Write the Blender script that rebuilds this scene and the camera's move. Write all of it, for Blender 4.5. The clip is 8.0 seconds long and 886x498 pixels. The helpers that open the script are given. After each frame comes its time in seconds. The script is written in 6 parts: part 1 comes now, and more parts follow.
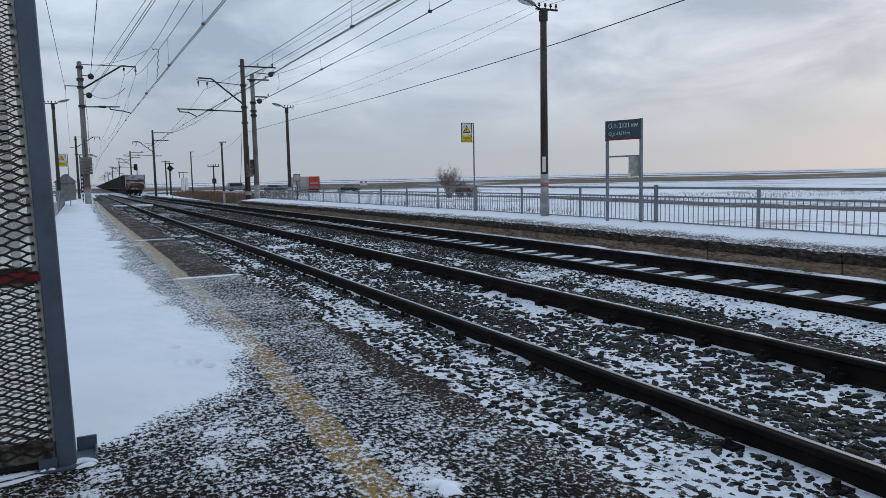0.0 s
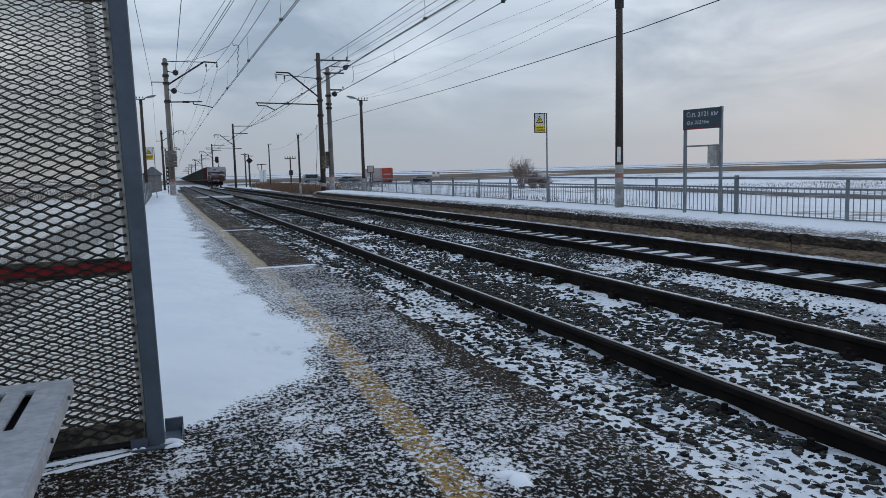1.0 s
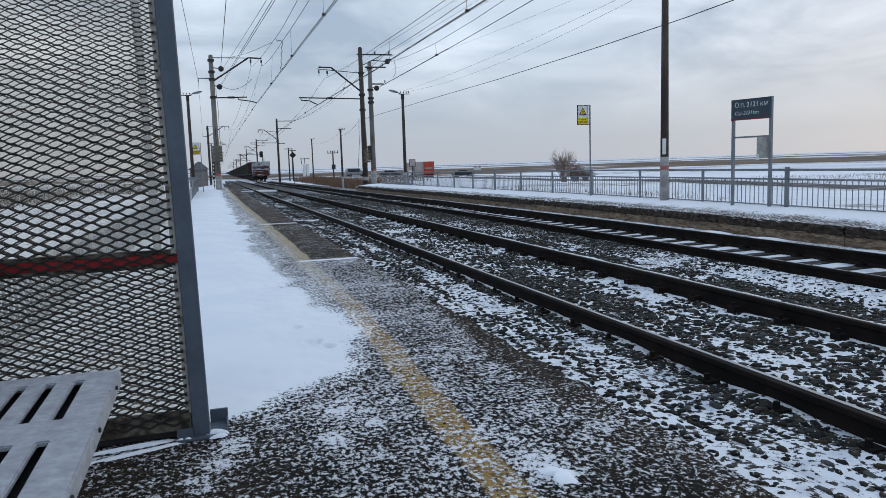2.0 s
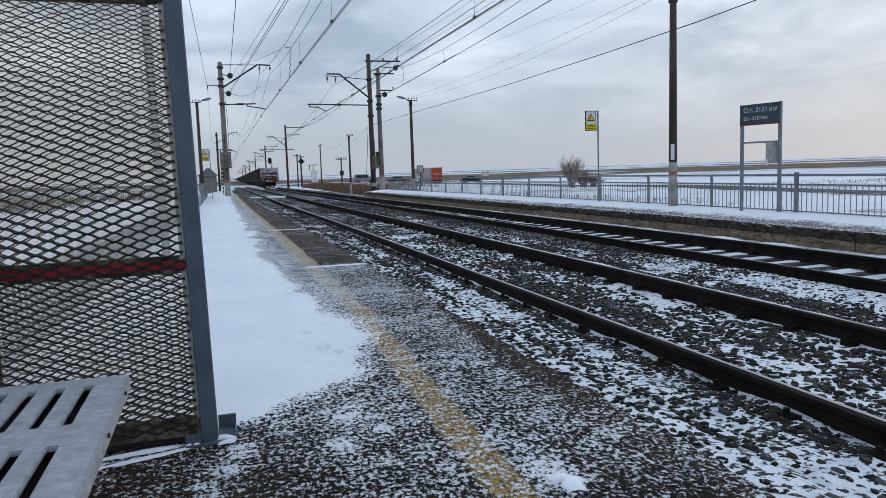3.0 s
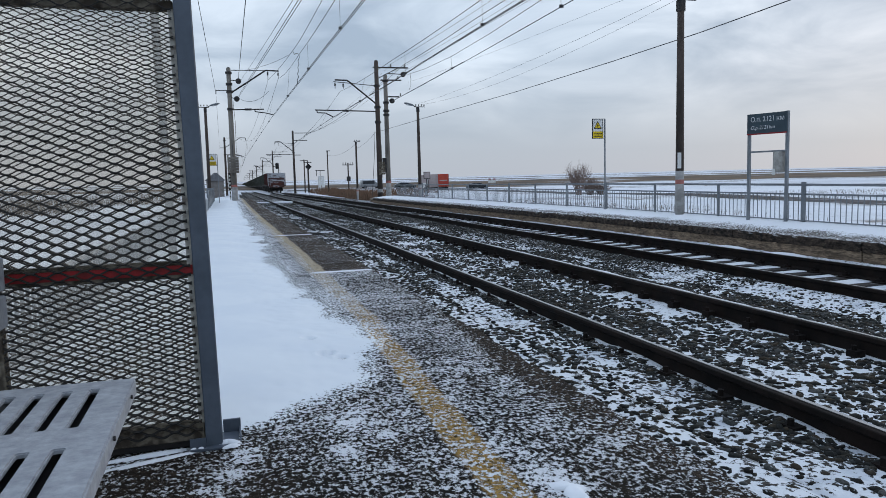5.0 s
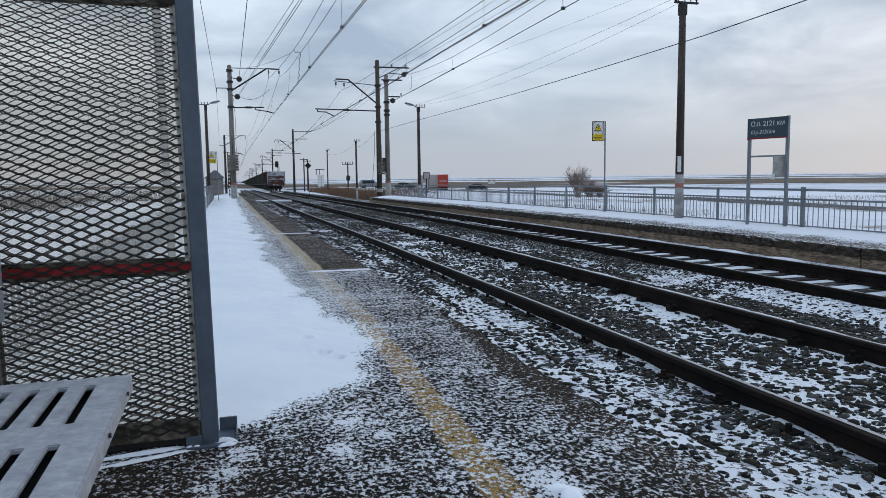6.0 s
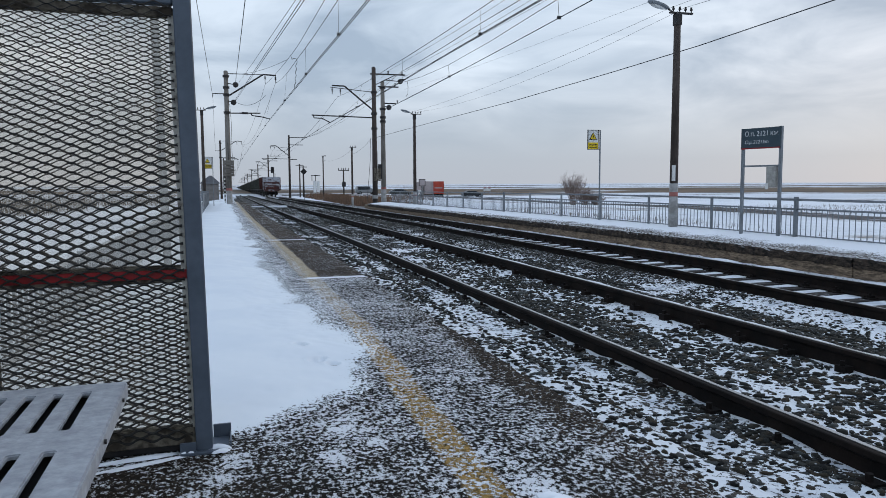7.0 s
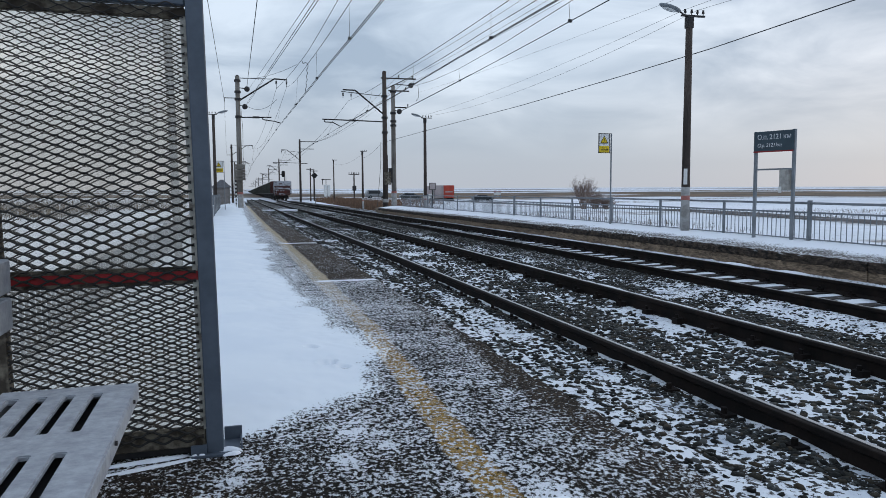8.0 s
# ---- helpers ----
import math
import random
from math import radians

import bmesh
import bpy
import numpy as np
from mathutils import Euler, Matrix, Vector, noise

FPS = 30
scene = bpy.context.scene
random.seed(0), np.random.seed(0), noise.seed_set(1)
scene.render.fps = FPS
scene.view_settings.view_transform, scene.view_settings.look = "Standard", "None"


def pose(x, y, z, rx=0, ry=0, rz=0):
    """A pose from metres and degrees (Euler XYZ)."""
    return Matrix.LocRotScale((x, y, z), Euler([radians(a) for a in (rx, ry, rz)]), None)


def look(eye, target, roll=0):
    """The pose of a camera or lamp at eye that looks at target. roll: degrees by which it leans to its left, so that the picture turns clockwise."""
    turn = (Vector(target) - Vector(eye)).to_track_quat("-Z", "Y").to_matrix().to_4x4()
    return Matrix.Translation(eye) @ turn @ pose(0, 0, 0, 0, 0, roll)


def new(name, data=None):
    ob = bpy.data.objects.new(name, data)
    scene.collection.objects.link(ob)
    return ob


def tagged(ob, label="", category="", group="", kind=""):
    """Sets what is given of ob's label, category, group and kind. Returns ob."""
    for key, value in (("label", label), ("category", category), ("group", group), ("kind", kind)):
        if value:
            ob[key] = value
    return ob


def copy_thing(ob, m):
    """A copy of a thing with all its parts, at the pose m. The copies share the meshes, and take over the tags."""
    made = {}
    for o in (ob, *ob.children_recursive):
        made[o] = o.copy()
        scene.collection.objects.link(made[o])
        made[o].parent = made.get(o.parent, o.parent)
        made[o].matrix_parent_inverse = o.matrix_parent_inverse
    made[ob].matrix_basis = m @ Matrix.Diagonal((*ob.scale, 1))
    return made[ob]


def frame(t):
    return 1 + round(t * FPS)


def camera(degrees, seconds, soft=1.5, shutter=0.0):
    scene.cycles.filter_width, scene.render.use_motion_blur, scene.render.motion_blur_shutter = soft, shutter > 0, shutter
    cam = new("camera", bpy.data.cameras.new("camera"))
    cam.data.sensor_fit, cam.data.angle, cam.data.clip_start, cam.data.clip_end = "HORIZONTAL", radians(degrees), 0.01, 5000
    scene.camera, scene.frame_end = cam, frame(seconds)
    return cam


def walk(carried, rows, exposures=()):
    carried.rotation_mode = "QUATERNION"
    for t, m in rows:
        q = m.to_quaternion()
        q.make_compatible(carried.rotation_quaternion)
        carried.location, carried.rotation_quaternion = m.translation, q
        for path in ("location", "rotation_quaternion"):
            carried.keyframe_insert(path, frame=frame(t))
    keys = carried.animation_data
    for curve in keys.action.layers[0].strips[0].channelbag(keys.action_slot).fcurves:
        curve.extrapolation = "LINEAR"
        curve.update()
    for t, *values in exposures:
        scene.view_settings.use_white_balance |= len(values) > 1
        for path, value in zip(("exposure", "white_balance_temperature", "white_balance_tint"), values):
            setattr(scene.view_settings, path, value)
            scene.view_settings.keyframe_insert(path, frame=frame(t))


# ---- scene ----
cam = camera(62.2, 8.0, soft=0.8)
PATH = [
    (0, (-0.026, 0.0, 1.139), (0.864, 1.78, 0.94), -1.2),
    (0.5, (-0.035, -0.029, 1.152), (0.76, 1.795, 0.95), -1.6),
    (1, (-0.036, -0.02, 1.149), (0.674, 1.837, 0.93), -1.5),
    (1.5, (-0.033, -0.006, 1.145), (0.607, 1.875, 0.913), -2.0),
    (2, (-0.03, 0.016, 1.141), (0.573, 1.909, 0.908), -1.8),
    (3.5, (-0.029, 0.012, 1.141), (0.55, 1.915, 0.931), -1.9),
    (4, (-0.029, 0.01, 1.142), (0.552, 1.912, 0.935), -1.5),
    (4.5, (-0.029, -0.005, 1.147), (0.542, 1.901, 0.948), -1.7),
    (6, (-0.03, 0.01, 1.143), (0.542, 1.916, 0.946), -0.7),
    (6.5, (-0.029, 0.007, 1.146), (0.553, 1.911, 0.959), -0.6),
    (7, (-0.033, -0.025, 1.158), (0.552, 1.879, 0.979), -0.3),
    (7.5, (-0.03, -0.006, 1.15), (0.54, 1.904, 0.977), -0.3),
    (8, (-0.035, 0.001, 1.146), (0.524, 1.914, 0.978), -0.3),
]
walk(cam, [(t, look(e, g, r)) for t, e, g, r in PATH], [(0.0, -0.18), (0.5, -0.24), (1.0, -0.26), (1.5, -0.15), (2.0, -0.03), (8.0, -0.03)])

# ---------------- world and sun ----------------
world = bpy.data.worlds.new("winter_sky")
scene.world = world
world.use_nodes = True
wt = world.node_tree
wt.nodes.clear()


def wnode(kind, **kw):
    n = wt.nodes.new(kind)
    for k, v in kw.items():
        n.inputs[k].default_value = v
    return n


w_out = wnode("ShaderNodeOutputWorld")
w_bg = wnode("ShaderNodeBackground", Strength=1.0)
w_sky = wt.nodes.new("ShaderNodeTexSky")
w_sky.sky_type = "NISHITA"
w_sky.sun_disc = False
w_sky.sun_elevation = radians(14)
w_sky.sun_rotation = radians(75)
w_co = wnode("ShaderNodeTexCoord")
w_sep = wnode("ShaderNodeSeparateXYZ")
wt.links.new(w_co.outputs["Generated"], w_sep.inputs[0])
w_ramp = wnode("ShaderNodeValToRGB")
el = w_ramp.color_ramp.elements
el[0].position, el[0].color = 0.0, (0.51, 0.565, 0.655, 1)
el[1].position, el[1].color = 0.75, (0.58, 0.72, 0.93, 1)
for pos, c in ((0.06, (0.49, 0.565, 0.67, 1)), (0.16, (0.465, 0.565, 0.695, 1)), (0.30, (0.465, 0.575, 0.72, 1))):
    e = el.new(pos)
    e.color = c
wt.links.new(w_sep.outputs["Z"], w_ramp.inputs[0])
# the side of the low sun is warmer and brighter
w_side = wnode("ShaderNodeMapRange")
w_side.interpolation_type = "SMOOTHSTEP"
w_side.inputs[1].default_value, w_side.inputs[2].default_value = 0.35, 0.95
wt.links.new(w_sep.outputs["X"], w_side.inputs[0])
w_warm = wt.nodes.new("ShaderNodeMixRGB")
w_warm.inputs[2].default_value = (0.605, 0.622, 0.682, 1)
w_low = wnode("ShaderNodeMapRange")
w_low.inputs[1].default_value, w_low.inputs[2].default_value, w_low.inputs[3].default_value = 0.30, 0.05, 0.25
wt.links.new(w_sep.outputs["Z"], w_low.inputs[0])
w_both = wt.nodes.new("ShaderNodeMath")
w_both.operation = "MULTIPLY"
wt.links.new(w_side.outputs[0], w_both.inputs[0])
wt.links.new(w_low.outputs[0], w_both.inputs[1])
wt.links.new(w_both.outputs[0], w_warm.inputs[0])
wt.links.new(w_ramp.outputs[0], w_warm.inputs[1])
# cloud sheets: noise stretched flat
w_map = wnode("ShaderNodeMapping")
w_map.inputs["Scale"].default_value = (1.5, 1.5, 4.6)
w_map.inputs["Location"].default_value = (0.6, 0.2, 0.35)
wt.links.new(w_co.outputs["Generated"], w_map.inputs[0])
w_noise = wnode("ShaderNodeTexNoise", Scale=3.1, Detail=8.0, Roughness=0.52, Distortion=0.5)
wt.links.new(w_map.outputs[0], w_noise.inputs["Vector"])
w_cr = wnode("ShaderNodeValToRGB")
ce = w_cr.color_ramp.elements
ce[0].position, ce[0].color = 0.36, (0.92, 0.945, 0.975, 1)
ce[1].position, ce[1].color = 0.65, (1.72, 1.62, 1.52, 1)
wt.links.new(w_noise.outputs["Fac"], w_cr.inputs[0])
w_up = wnode("ShaderNodeMapRange")
w_up.inputs[1].default_value, w_up.inputs[2].default_value = 0.03, 0.14
wt.links.new(w_sep.outputs["Z"], w_up.inputs[0])
w_mul = wt.nodes.new("ShaderNodeMixRGB")
w_mul.blend_type = "MULTIPLY"
wt.links.new(w_up.outputs[0], w_mul.inputs[0])
wt.links.new(w_warm.outputs[0], w_mul.inputs[1])
wt.links.new(w_cr.outputs[0], w_mul.inputs[2])
w_skym = wt.nodes.new("ShaderNodeMixRGB")
w_skym.blend_type = "MULTIPLY"
w_skym.inputs[0].default_value = 1.0
w_skym.inputs[2].default_value = (0.08, 0.08, 0.08, 1)
wt.links.new(w_sky.outputs[0], w_skym.inputs[1])
w_mix = wt.nodes.new("ShaderNodeMixRGB")
w_mix.inputs[0].default_value = 0.9
wt.links.new(w_skym.outputs[0], w_mix.inputs[1])
wt.links.new(w_mul.outputs[0], w_mix.inputs[2])
wt.links.new(w_mix.outputs[0], w_bg.inputs["Color"])
wt.links.new(w_bg.outputs[0], w_out.inputs[0])

sun = new("sun", bpy.data.lights.new("sun", "SUN"))
sun.data.energy, sun.data.angle, sun.data.color = 0.5, radians(25), (1.0, 0.93, 0.86)
sun.matrix_world = look((60, 16, 17), (0, 0, 0))


# ---------------- materials ----------------
def mat(name, base, second=None, scale=6.0, lo=0.4, hi=0.6, rough=0.8, metal=0.0, bump=0.0, bscale=60.0, fine=0.12, snow=0.0, snow_scale=5.0, stretch=(1, 1, 1), spec=0.3):
    """Base and second colour mixed by noise, fine grain on top, bump, and lying snow on faces that look up."""
    m = bpy.data.materials.new(name)
    m.use_nodes = True
    nt = m.node_tree
    b = nt.nodes["Principled BSDF"]
    b.inputs["Metallic"].default_value = metal
    b.inputs["Roughness"].default_value = rough
    b.inputs["Specular IOR Level"].default_value = spec
    geo = nt.nodes.new("ShaderNodeNewGeometry")
    mp = nt.nodes.new("ShaderNodeMapping")
    mp.inputs["Scale"].default_value = stretch
    nt.links.new(geo.outputs["Position"], mp.inputs[0])

    def noise_tex(sc, det=4.0, ro=0.55):
        n = nt.nodes.new("ShaderNodeTexNoise")
        n.inputs["Scale"].default_value, n.inputs["Detail"].default_value, n.inputs["Roughness"].default_value = sc, det, ro
        nt.links.new(mp.outputs[0], n.inputs["Vector"])
        return n.outputs["Fac"]

    def mixc(f, a, c, mode="MIX"):
        n = nt.nodes.new("ShaderNodeMixRGB")
        n.blend_type = mode
        for i, v in ((0, f), (1, a), (2, c)):
            if isinstance(v, (int, float)):
                n.inputs[i].default_value = v
            elif isinstance(v, tuple):
                n.inputs[i].default_value = (*v, 1)
            else:
                nt.links.new(v, n.inputs[i])
        return n.outputs[0]

    def ramp(f, a, c):
        n = nt.nodes.new("ShaderNodeMapRange")
        n.inputs[1].default_value, n.inputs[2].default_value = a, c
        nt.links.new(f, n.inputs[0])
        return n.outputs[0]

    col = mixc(ramp(noise_tex(scale), lo, hi), base, second or tuple(c * 0.75 for c in base))
    grain = ramp(noise_tex(bscale, 3.0), 0.25, 0.75)
    g = nt.nodes.new("ShaderNodeMapRange")
    g.inputs[3].default_value, g.inputs[4].default_value = 1 - fine * 2, 1 + fine
    nt.links.new(grain, g.inputs[0])
    col = mixc(1.0, col, g.outputs[0], "MULTIPLY")
    if snow > 0:
        sep = nt.nodes.new("ShaderNodeSeparateXYZ")
        nt.links.new(geo.outputs["Normal"], sep.inputs[0])
        up = ramp(sep.outputs["Z"], 0.45, 0.8)
        sn = ramp(noise_tex(snow_scale, 6.0, 0.65), 0.62 - snow * 0.4, 0.70 - snow * 0.4)
        mm = nt.nodes.new("ShaderNodeMath")
        mm.operation = "MULTIPLY"
        nt.links.new(up, mm.inputs[0])
        nt.links.new(sn, mm.inputs[1])
        col = mixc(mm.outputs[0], col, (0.78, 0.80, 0.84))
    nt.links.new(col, b.inputs["Base Color"])
    if bump > 0:
        bp = nt.nodes.new("ShaderNodeBump")
        bp.inputs["Strength"].default_value, bp.inputs["Distance"].default_value = bump, 0.02
        nt.links.new(noise_tex(bscale, 5.0, 0.6), bp.inputs["Height"])
        nt.links.new(bp.outputs[0], b.inputs["Normal"])
    return m


M_SNOW = mat("snow", (0.81, 0.835, 0.875), (0.77, 0.80, 0.85), scale=1.2, rough=0.75, bump=0.10, bscale=7.0, fine=0.03)
M_GREY = mat("grey_paint", (0.085, 0.105, 0.135), (0.068, 0.085, 0.11), scale=5, rough=0.45, bump=0.04, bscale=30, fine=0.06)
M_BENCH = mat("silver_paint", (0.39, 0.41, 0.44), (0.26, 0.275, 0.305), scale=16, lo=0.30, hi=0.72, rough=0.6, bump=0.22, bscale=38, fine=0.10)
M_RUST = mat("rusty_mesh", (0.022, 0.021, 0.020), (0.06, 0.045, 0.032), scale=9, lo=0.5, hi=0.75, rough=0.75, bump=0.1, bscale=90)
M_OLDPAINT = mat("flaked_paint", (0.20, 0.175, 0.135), (0.06, 0.048, 0.036), scale=14, lo=0.42, hi=0.56, rough=0.8, bump=0.25, bscale=60)
M_RED = mat("red_paint", (0.30, 0.016, 0.018), (0.19, 0.014, 0.014), scale=10, rough=0.5, fine=0.08)
M_RAILTOP = mat("polished_rail", (0.42, 0.42, 0.43), (0.30, 0.30, 0.31), scale=3, rough=0.30, metal=1.0, stretch=(30, 0.6, 1), fine=0.06)
M_RAIL = mat("rusty_rail", (0.0075, 0.0062, 0.0058), (0.015, 0.0105, 0.0088), scale=5, rough=0.85, spec=0.12, bump=0.1, bscale=60, fine=0.12)
M_SLEEPER = mat("creosoted_wood", (0.018, 0.016, 0.015), (0.032, 0.027, 0.024), scale=5, rough=0.9, bump=0.3, bscale=40, stretch=(0.3, 2, 1), snow=0.02, snow_scale=9)
M_CONCRETE = mat("weathered_concrete", (0.27, 0.198, 0.137), (0.095, 0.070, 0.050), scale=9, lo=0.40, hi=0.66, rough=0.92, bump=0.9, bscale=26, fine=0.34, stretch=(1, 0.45, 2.4))
M_COPING = mat("snowy_coping", (0.075, 0.055, 0.041), (0.014, 0.011, 0.009), scale=13, lo=0.38, hi=0.62, rough=0.95, bump=0.9, bscale=28, fine=0.34, snow=0.33, snow_scale=24, stretch=(1, 0.6, 1.4))
M_MAST = mat("mast_concrete", (0.20, 0.185, 0.165), (0.13, 0.115, 0.10), scale=1.4, rough=0.9, bump=0.2, bscale=25, stretch=(1, 1, 0.4), fine=0.12)
M_DARKMAST = mat("dark_mast_concrete", (0.075, 0.058, 0.05), (0.05, 0.04, 0.035), scale=1.6, rough=0.9, bump=0.2, bscale=25, stretch=(1, 1, 0.4), fine=0.15)
M_WHITEWASH = mat("whitewash", (0.36, 0.36, 0.355), (0.24, 0.235, 0.225), scale=5, rough=0.9, fine=0.1)
M_STEEL = mat("dark_steel", (0.02, 0.02, 0.022), (0.035, 0.03, 0.028), scale=5, rough=0.6, fine=0.1)
M_WIRE = mat("wire", (0.03, 0.032, 0.035), (0.045, 0.045, 0.045), scale=2, rough=0.6)
M_FENCE = mat("galvanised_paint", (0.20, 0.22, 0.24), (0.145, 0.16, 0.175), scale=3, rough=0.5, fine=0.06)
M_SIGN = mat("slate_enamel", (0.035, 0.060, 0.075), (0.030, 0.05, 0.065), scale=4, rough=0.4, fine=0.03)
M_LETTER = mat("white_lettering", (0.62, 0.64, 0.66), rough=0.5, fine=0.0)
M_WHITE = mat("white_enamel", (0.68, 0.68, 0.66), (0.6, 0.6, 0.58), scale=6, rough=0.5, fine=0.04)
M_YELLOW = mat("yellow_enamel", (0.70, 0.50, 0.015), (0.62, 0.43, 0.015), scale=6, rough=0.5, fine=0.04)
M_BLACK = mat("black_enamel_and_slot_shade", (0.012, 0.012, 0.013), rough=0.5, fine=0.02)
M_WAGON_RED = mat("oxide_red_wagon", (0.105, 0.028, 0.022), (0.055, 0.026, 0.021), scale=1.3, rough=0.75, bump=0.15, bscale=20, fine=0.2)
M_WAGON_GREEN = mat("olive_wagon", (0.04, 0.048, 0.038), (0.06, 0.058, 0.05), scale=1.1, rough=0.75, bump=0.15, bscale=20, fine=0.2)
M_WAGON_SNOW = mat("snow_blown_panel", (0.40, 0.41, 0.44), (0.075, 0.038, 0.034), scale=1.1, lo=0.40, hi=0.50, rough=0.8, fine=0.1, bscale=18, stretch=(0.8, 1, 2.2))
M_CRUST = mat("blown_snow_crust", (0.40, 0.41, 0.44), (0.10, 0.07, 0.068), scale=2.2, lo=0.48, hi=0.66, rough=0.8, fine=0.1, bscale=18)
M_BOGIE = mat("sooty_bogie", (0.022, 0.020, 0.019), (0.05, 0.045, 0.042), scale=4, rough=0.85, fine=0.2)
M_REED = mat("dry_reed", (0.20, 0.118, 0.075), (0.12, 0.078, 0.053), scale=3, rough=0.9)
M_GRASS = mat("dry_grass", (0.16, 0.12, 0.08), (0.10, 0.08, 0.06), scale=3, rough=0.9)
M_TWIG = mat("bare_twig", (0.19, 0.14, 0.12), (0.24, 0.18, 0.155), scale=4, rough=0.9)
M_CARWHITE = mat("silver_car", (0.26, 0.27, 0.28), rough=0.3, fine=0.02)
M_CARDARK = mat("dark_car", (0.02, 0.024, 0.028), rough=0.3, fine=0.02)
M_CARGREY = mat("grey_car", (0.07, 0.08, 0.08), rough=0.3, fine=0.02)
M_TARP_W = mat("pale_tarpaulin", (0.42, 0.36, 0.35), (0.34, 0.29, 0.29), scale=1, rough=0.7)
M_TARP_R = mat("red_tarpaulin", (0.50, 0.075, 0.045), (0.42, 0.06, 0.04), scale=1, rough=0.7)
M_GLASS = mat("dark_glass", (0.02, 0.025, 0.03), rough=0.1, fine=0.0, spec=0.6)
M_TYRE = mat("tyre_rubber", (0.012, 0.012, 0.012), rough=0.9)
M_HOUSE = mat("house_boards", (0.22, 0.20, 0.19), (0.16, 0.15, 0.14), scale=2, rough=0.9)
M_ROOF = mat("slate_roof", (0.12, 0.125, 0.135), (0.09, 0.09, 0.10), scale=2, rough=0.85)
M_ASPHALT_ROAD = mat("winter_road", (0.055, 0.05, 0.052), (0.30, 0.30, 0.32), scale=0.6, lo=0.52, hi=0.75, rough=0.9)
M_PINK = mat("faded_pink_enamel", (0.45, 0.26, 0.27), rough=0.7)
# distance haze is painted into the hills' own colour
M_HILL = mat("haze_tinted_hills", (0.33, 0.38, 0.46), (0.40, 0.44, 0.51), scale=0.004, rough=0.95, fine=0.0, spec=0.0)
M_CABINET = mat("weathered_grey_enamel", (0.40, 0.39, 0.36), (0.30, 0.29, 0.27), scale=9, rough=0.6, fine=0.1)
M_PALEFENCE = mat("pale_fence_paint", (0.42, 0.44, 0.46), (0.34, 0.36, 0.38), scale=4, rough=0.6, fine=0.06)
M_BAND = mat("faded_red_band", (0.40, 0.16, 0.14), rough=0.9)


def node_material(name):
    m = bpy.data.materials.new(name)
    m.use_nodes = True
    nt = m.node_tree
    b = nt.nodes["Principled BSDF"]
    geo = nt.nodes.new("ShaderNodeNewGeometry")

    def tex(scale, detail=4.0, rough=0.55, stretch=(1, 1, 1)):
        mp = nt.nodes.new("ShaderNodeMapping")
        mp.inputs["Scale"].default_value = stretch
        nt.links.new(geo.outputs["Position"], mp.inputs[0])
        n = nt.nodes.new("ShaderNodeTexNoise")
        n.inputs["Scale"].default_value, n.inputs["Detail"].default_value, n.inputs["Roughness"].default_value = scale, detail, rough
        nt.links.new(mp.outputs[0], n.inputs["Vector"])
        return n.outputs["Fac"]

    def put(sock, v):
        if isinstance(v, (int, float)):
            sock.default_value = v
        elif isinstance(v, tuple):
            sock.default_value = (*v, 1)
        else:
            nt.links.new(v, sock)

    def math_(op, a, c=0.0, d=0.0):
        n = nt.nodes.new("ShaderNodeMath")
        n.operation = op
        for i, v in enumerate((a, c, d)):
            put(n.inputs[i], v)
        return n.outputs[0]

    def step(f, a, c):
        n = nt.nodes.new("ShaderNodeMapRange")
        n.interpolation_type = "SMOOTHSTEP"
        put(n.inputs[0], f)
        put(n.inputs[1], a)
        put(n.inputs[2], c)
        return n.outputs[0]

    def mixc(f, a, c):
        n = nt.nodes.new("ShaderNodeMixRGB")
        put(n.inputs[0], f)
        put(n.inputs[1], a)
        put(n.inputs[2], c)
        return n.outputs[0]

    def bump(h, strength, dist=0.01):
        n = nt.nodes.new("ShaderNodeBump")
        n.inputs["Strength"].default_value, n.inputs["Distance"].default_value = strength, dist
        put(n.inputs["Height"], h)
        nt.links.new(n.outputs[0], b.inputs["Normal"])

    sep = nt.nodes.new("ShaderNodeSeparateXYZ")
    nt.links.new(geo.outputs["Position"], sep.inputs[0])
    return m, b, tex, math_, step, mixc, bump, put, sep.outputs


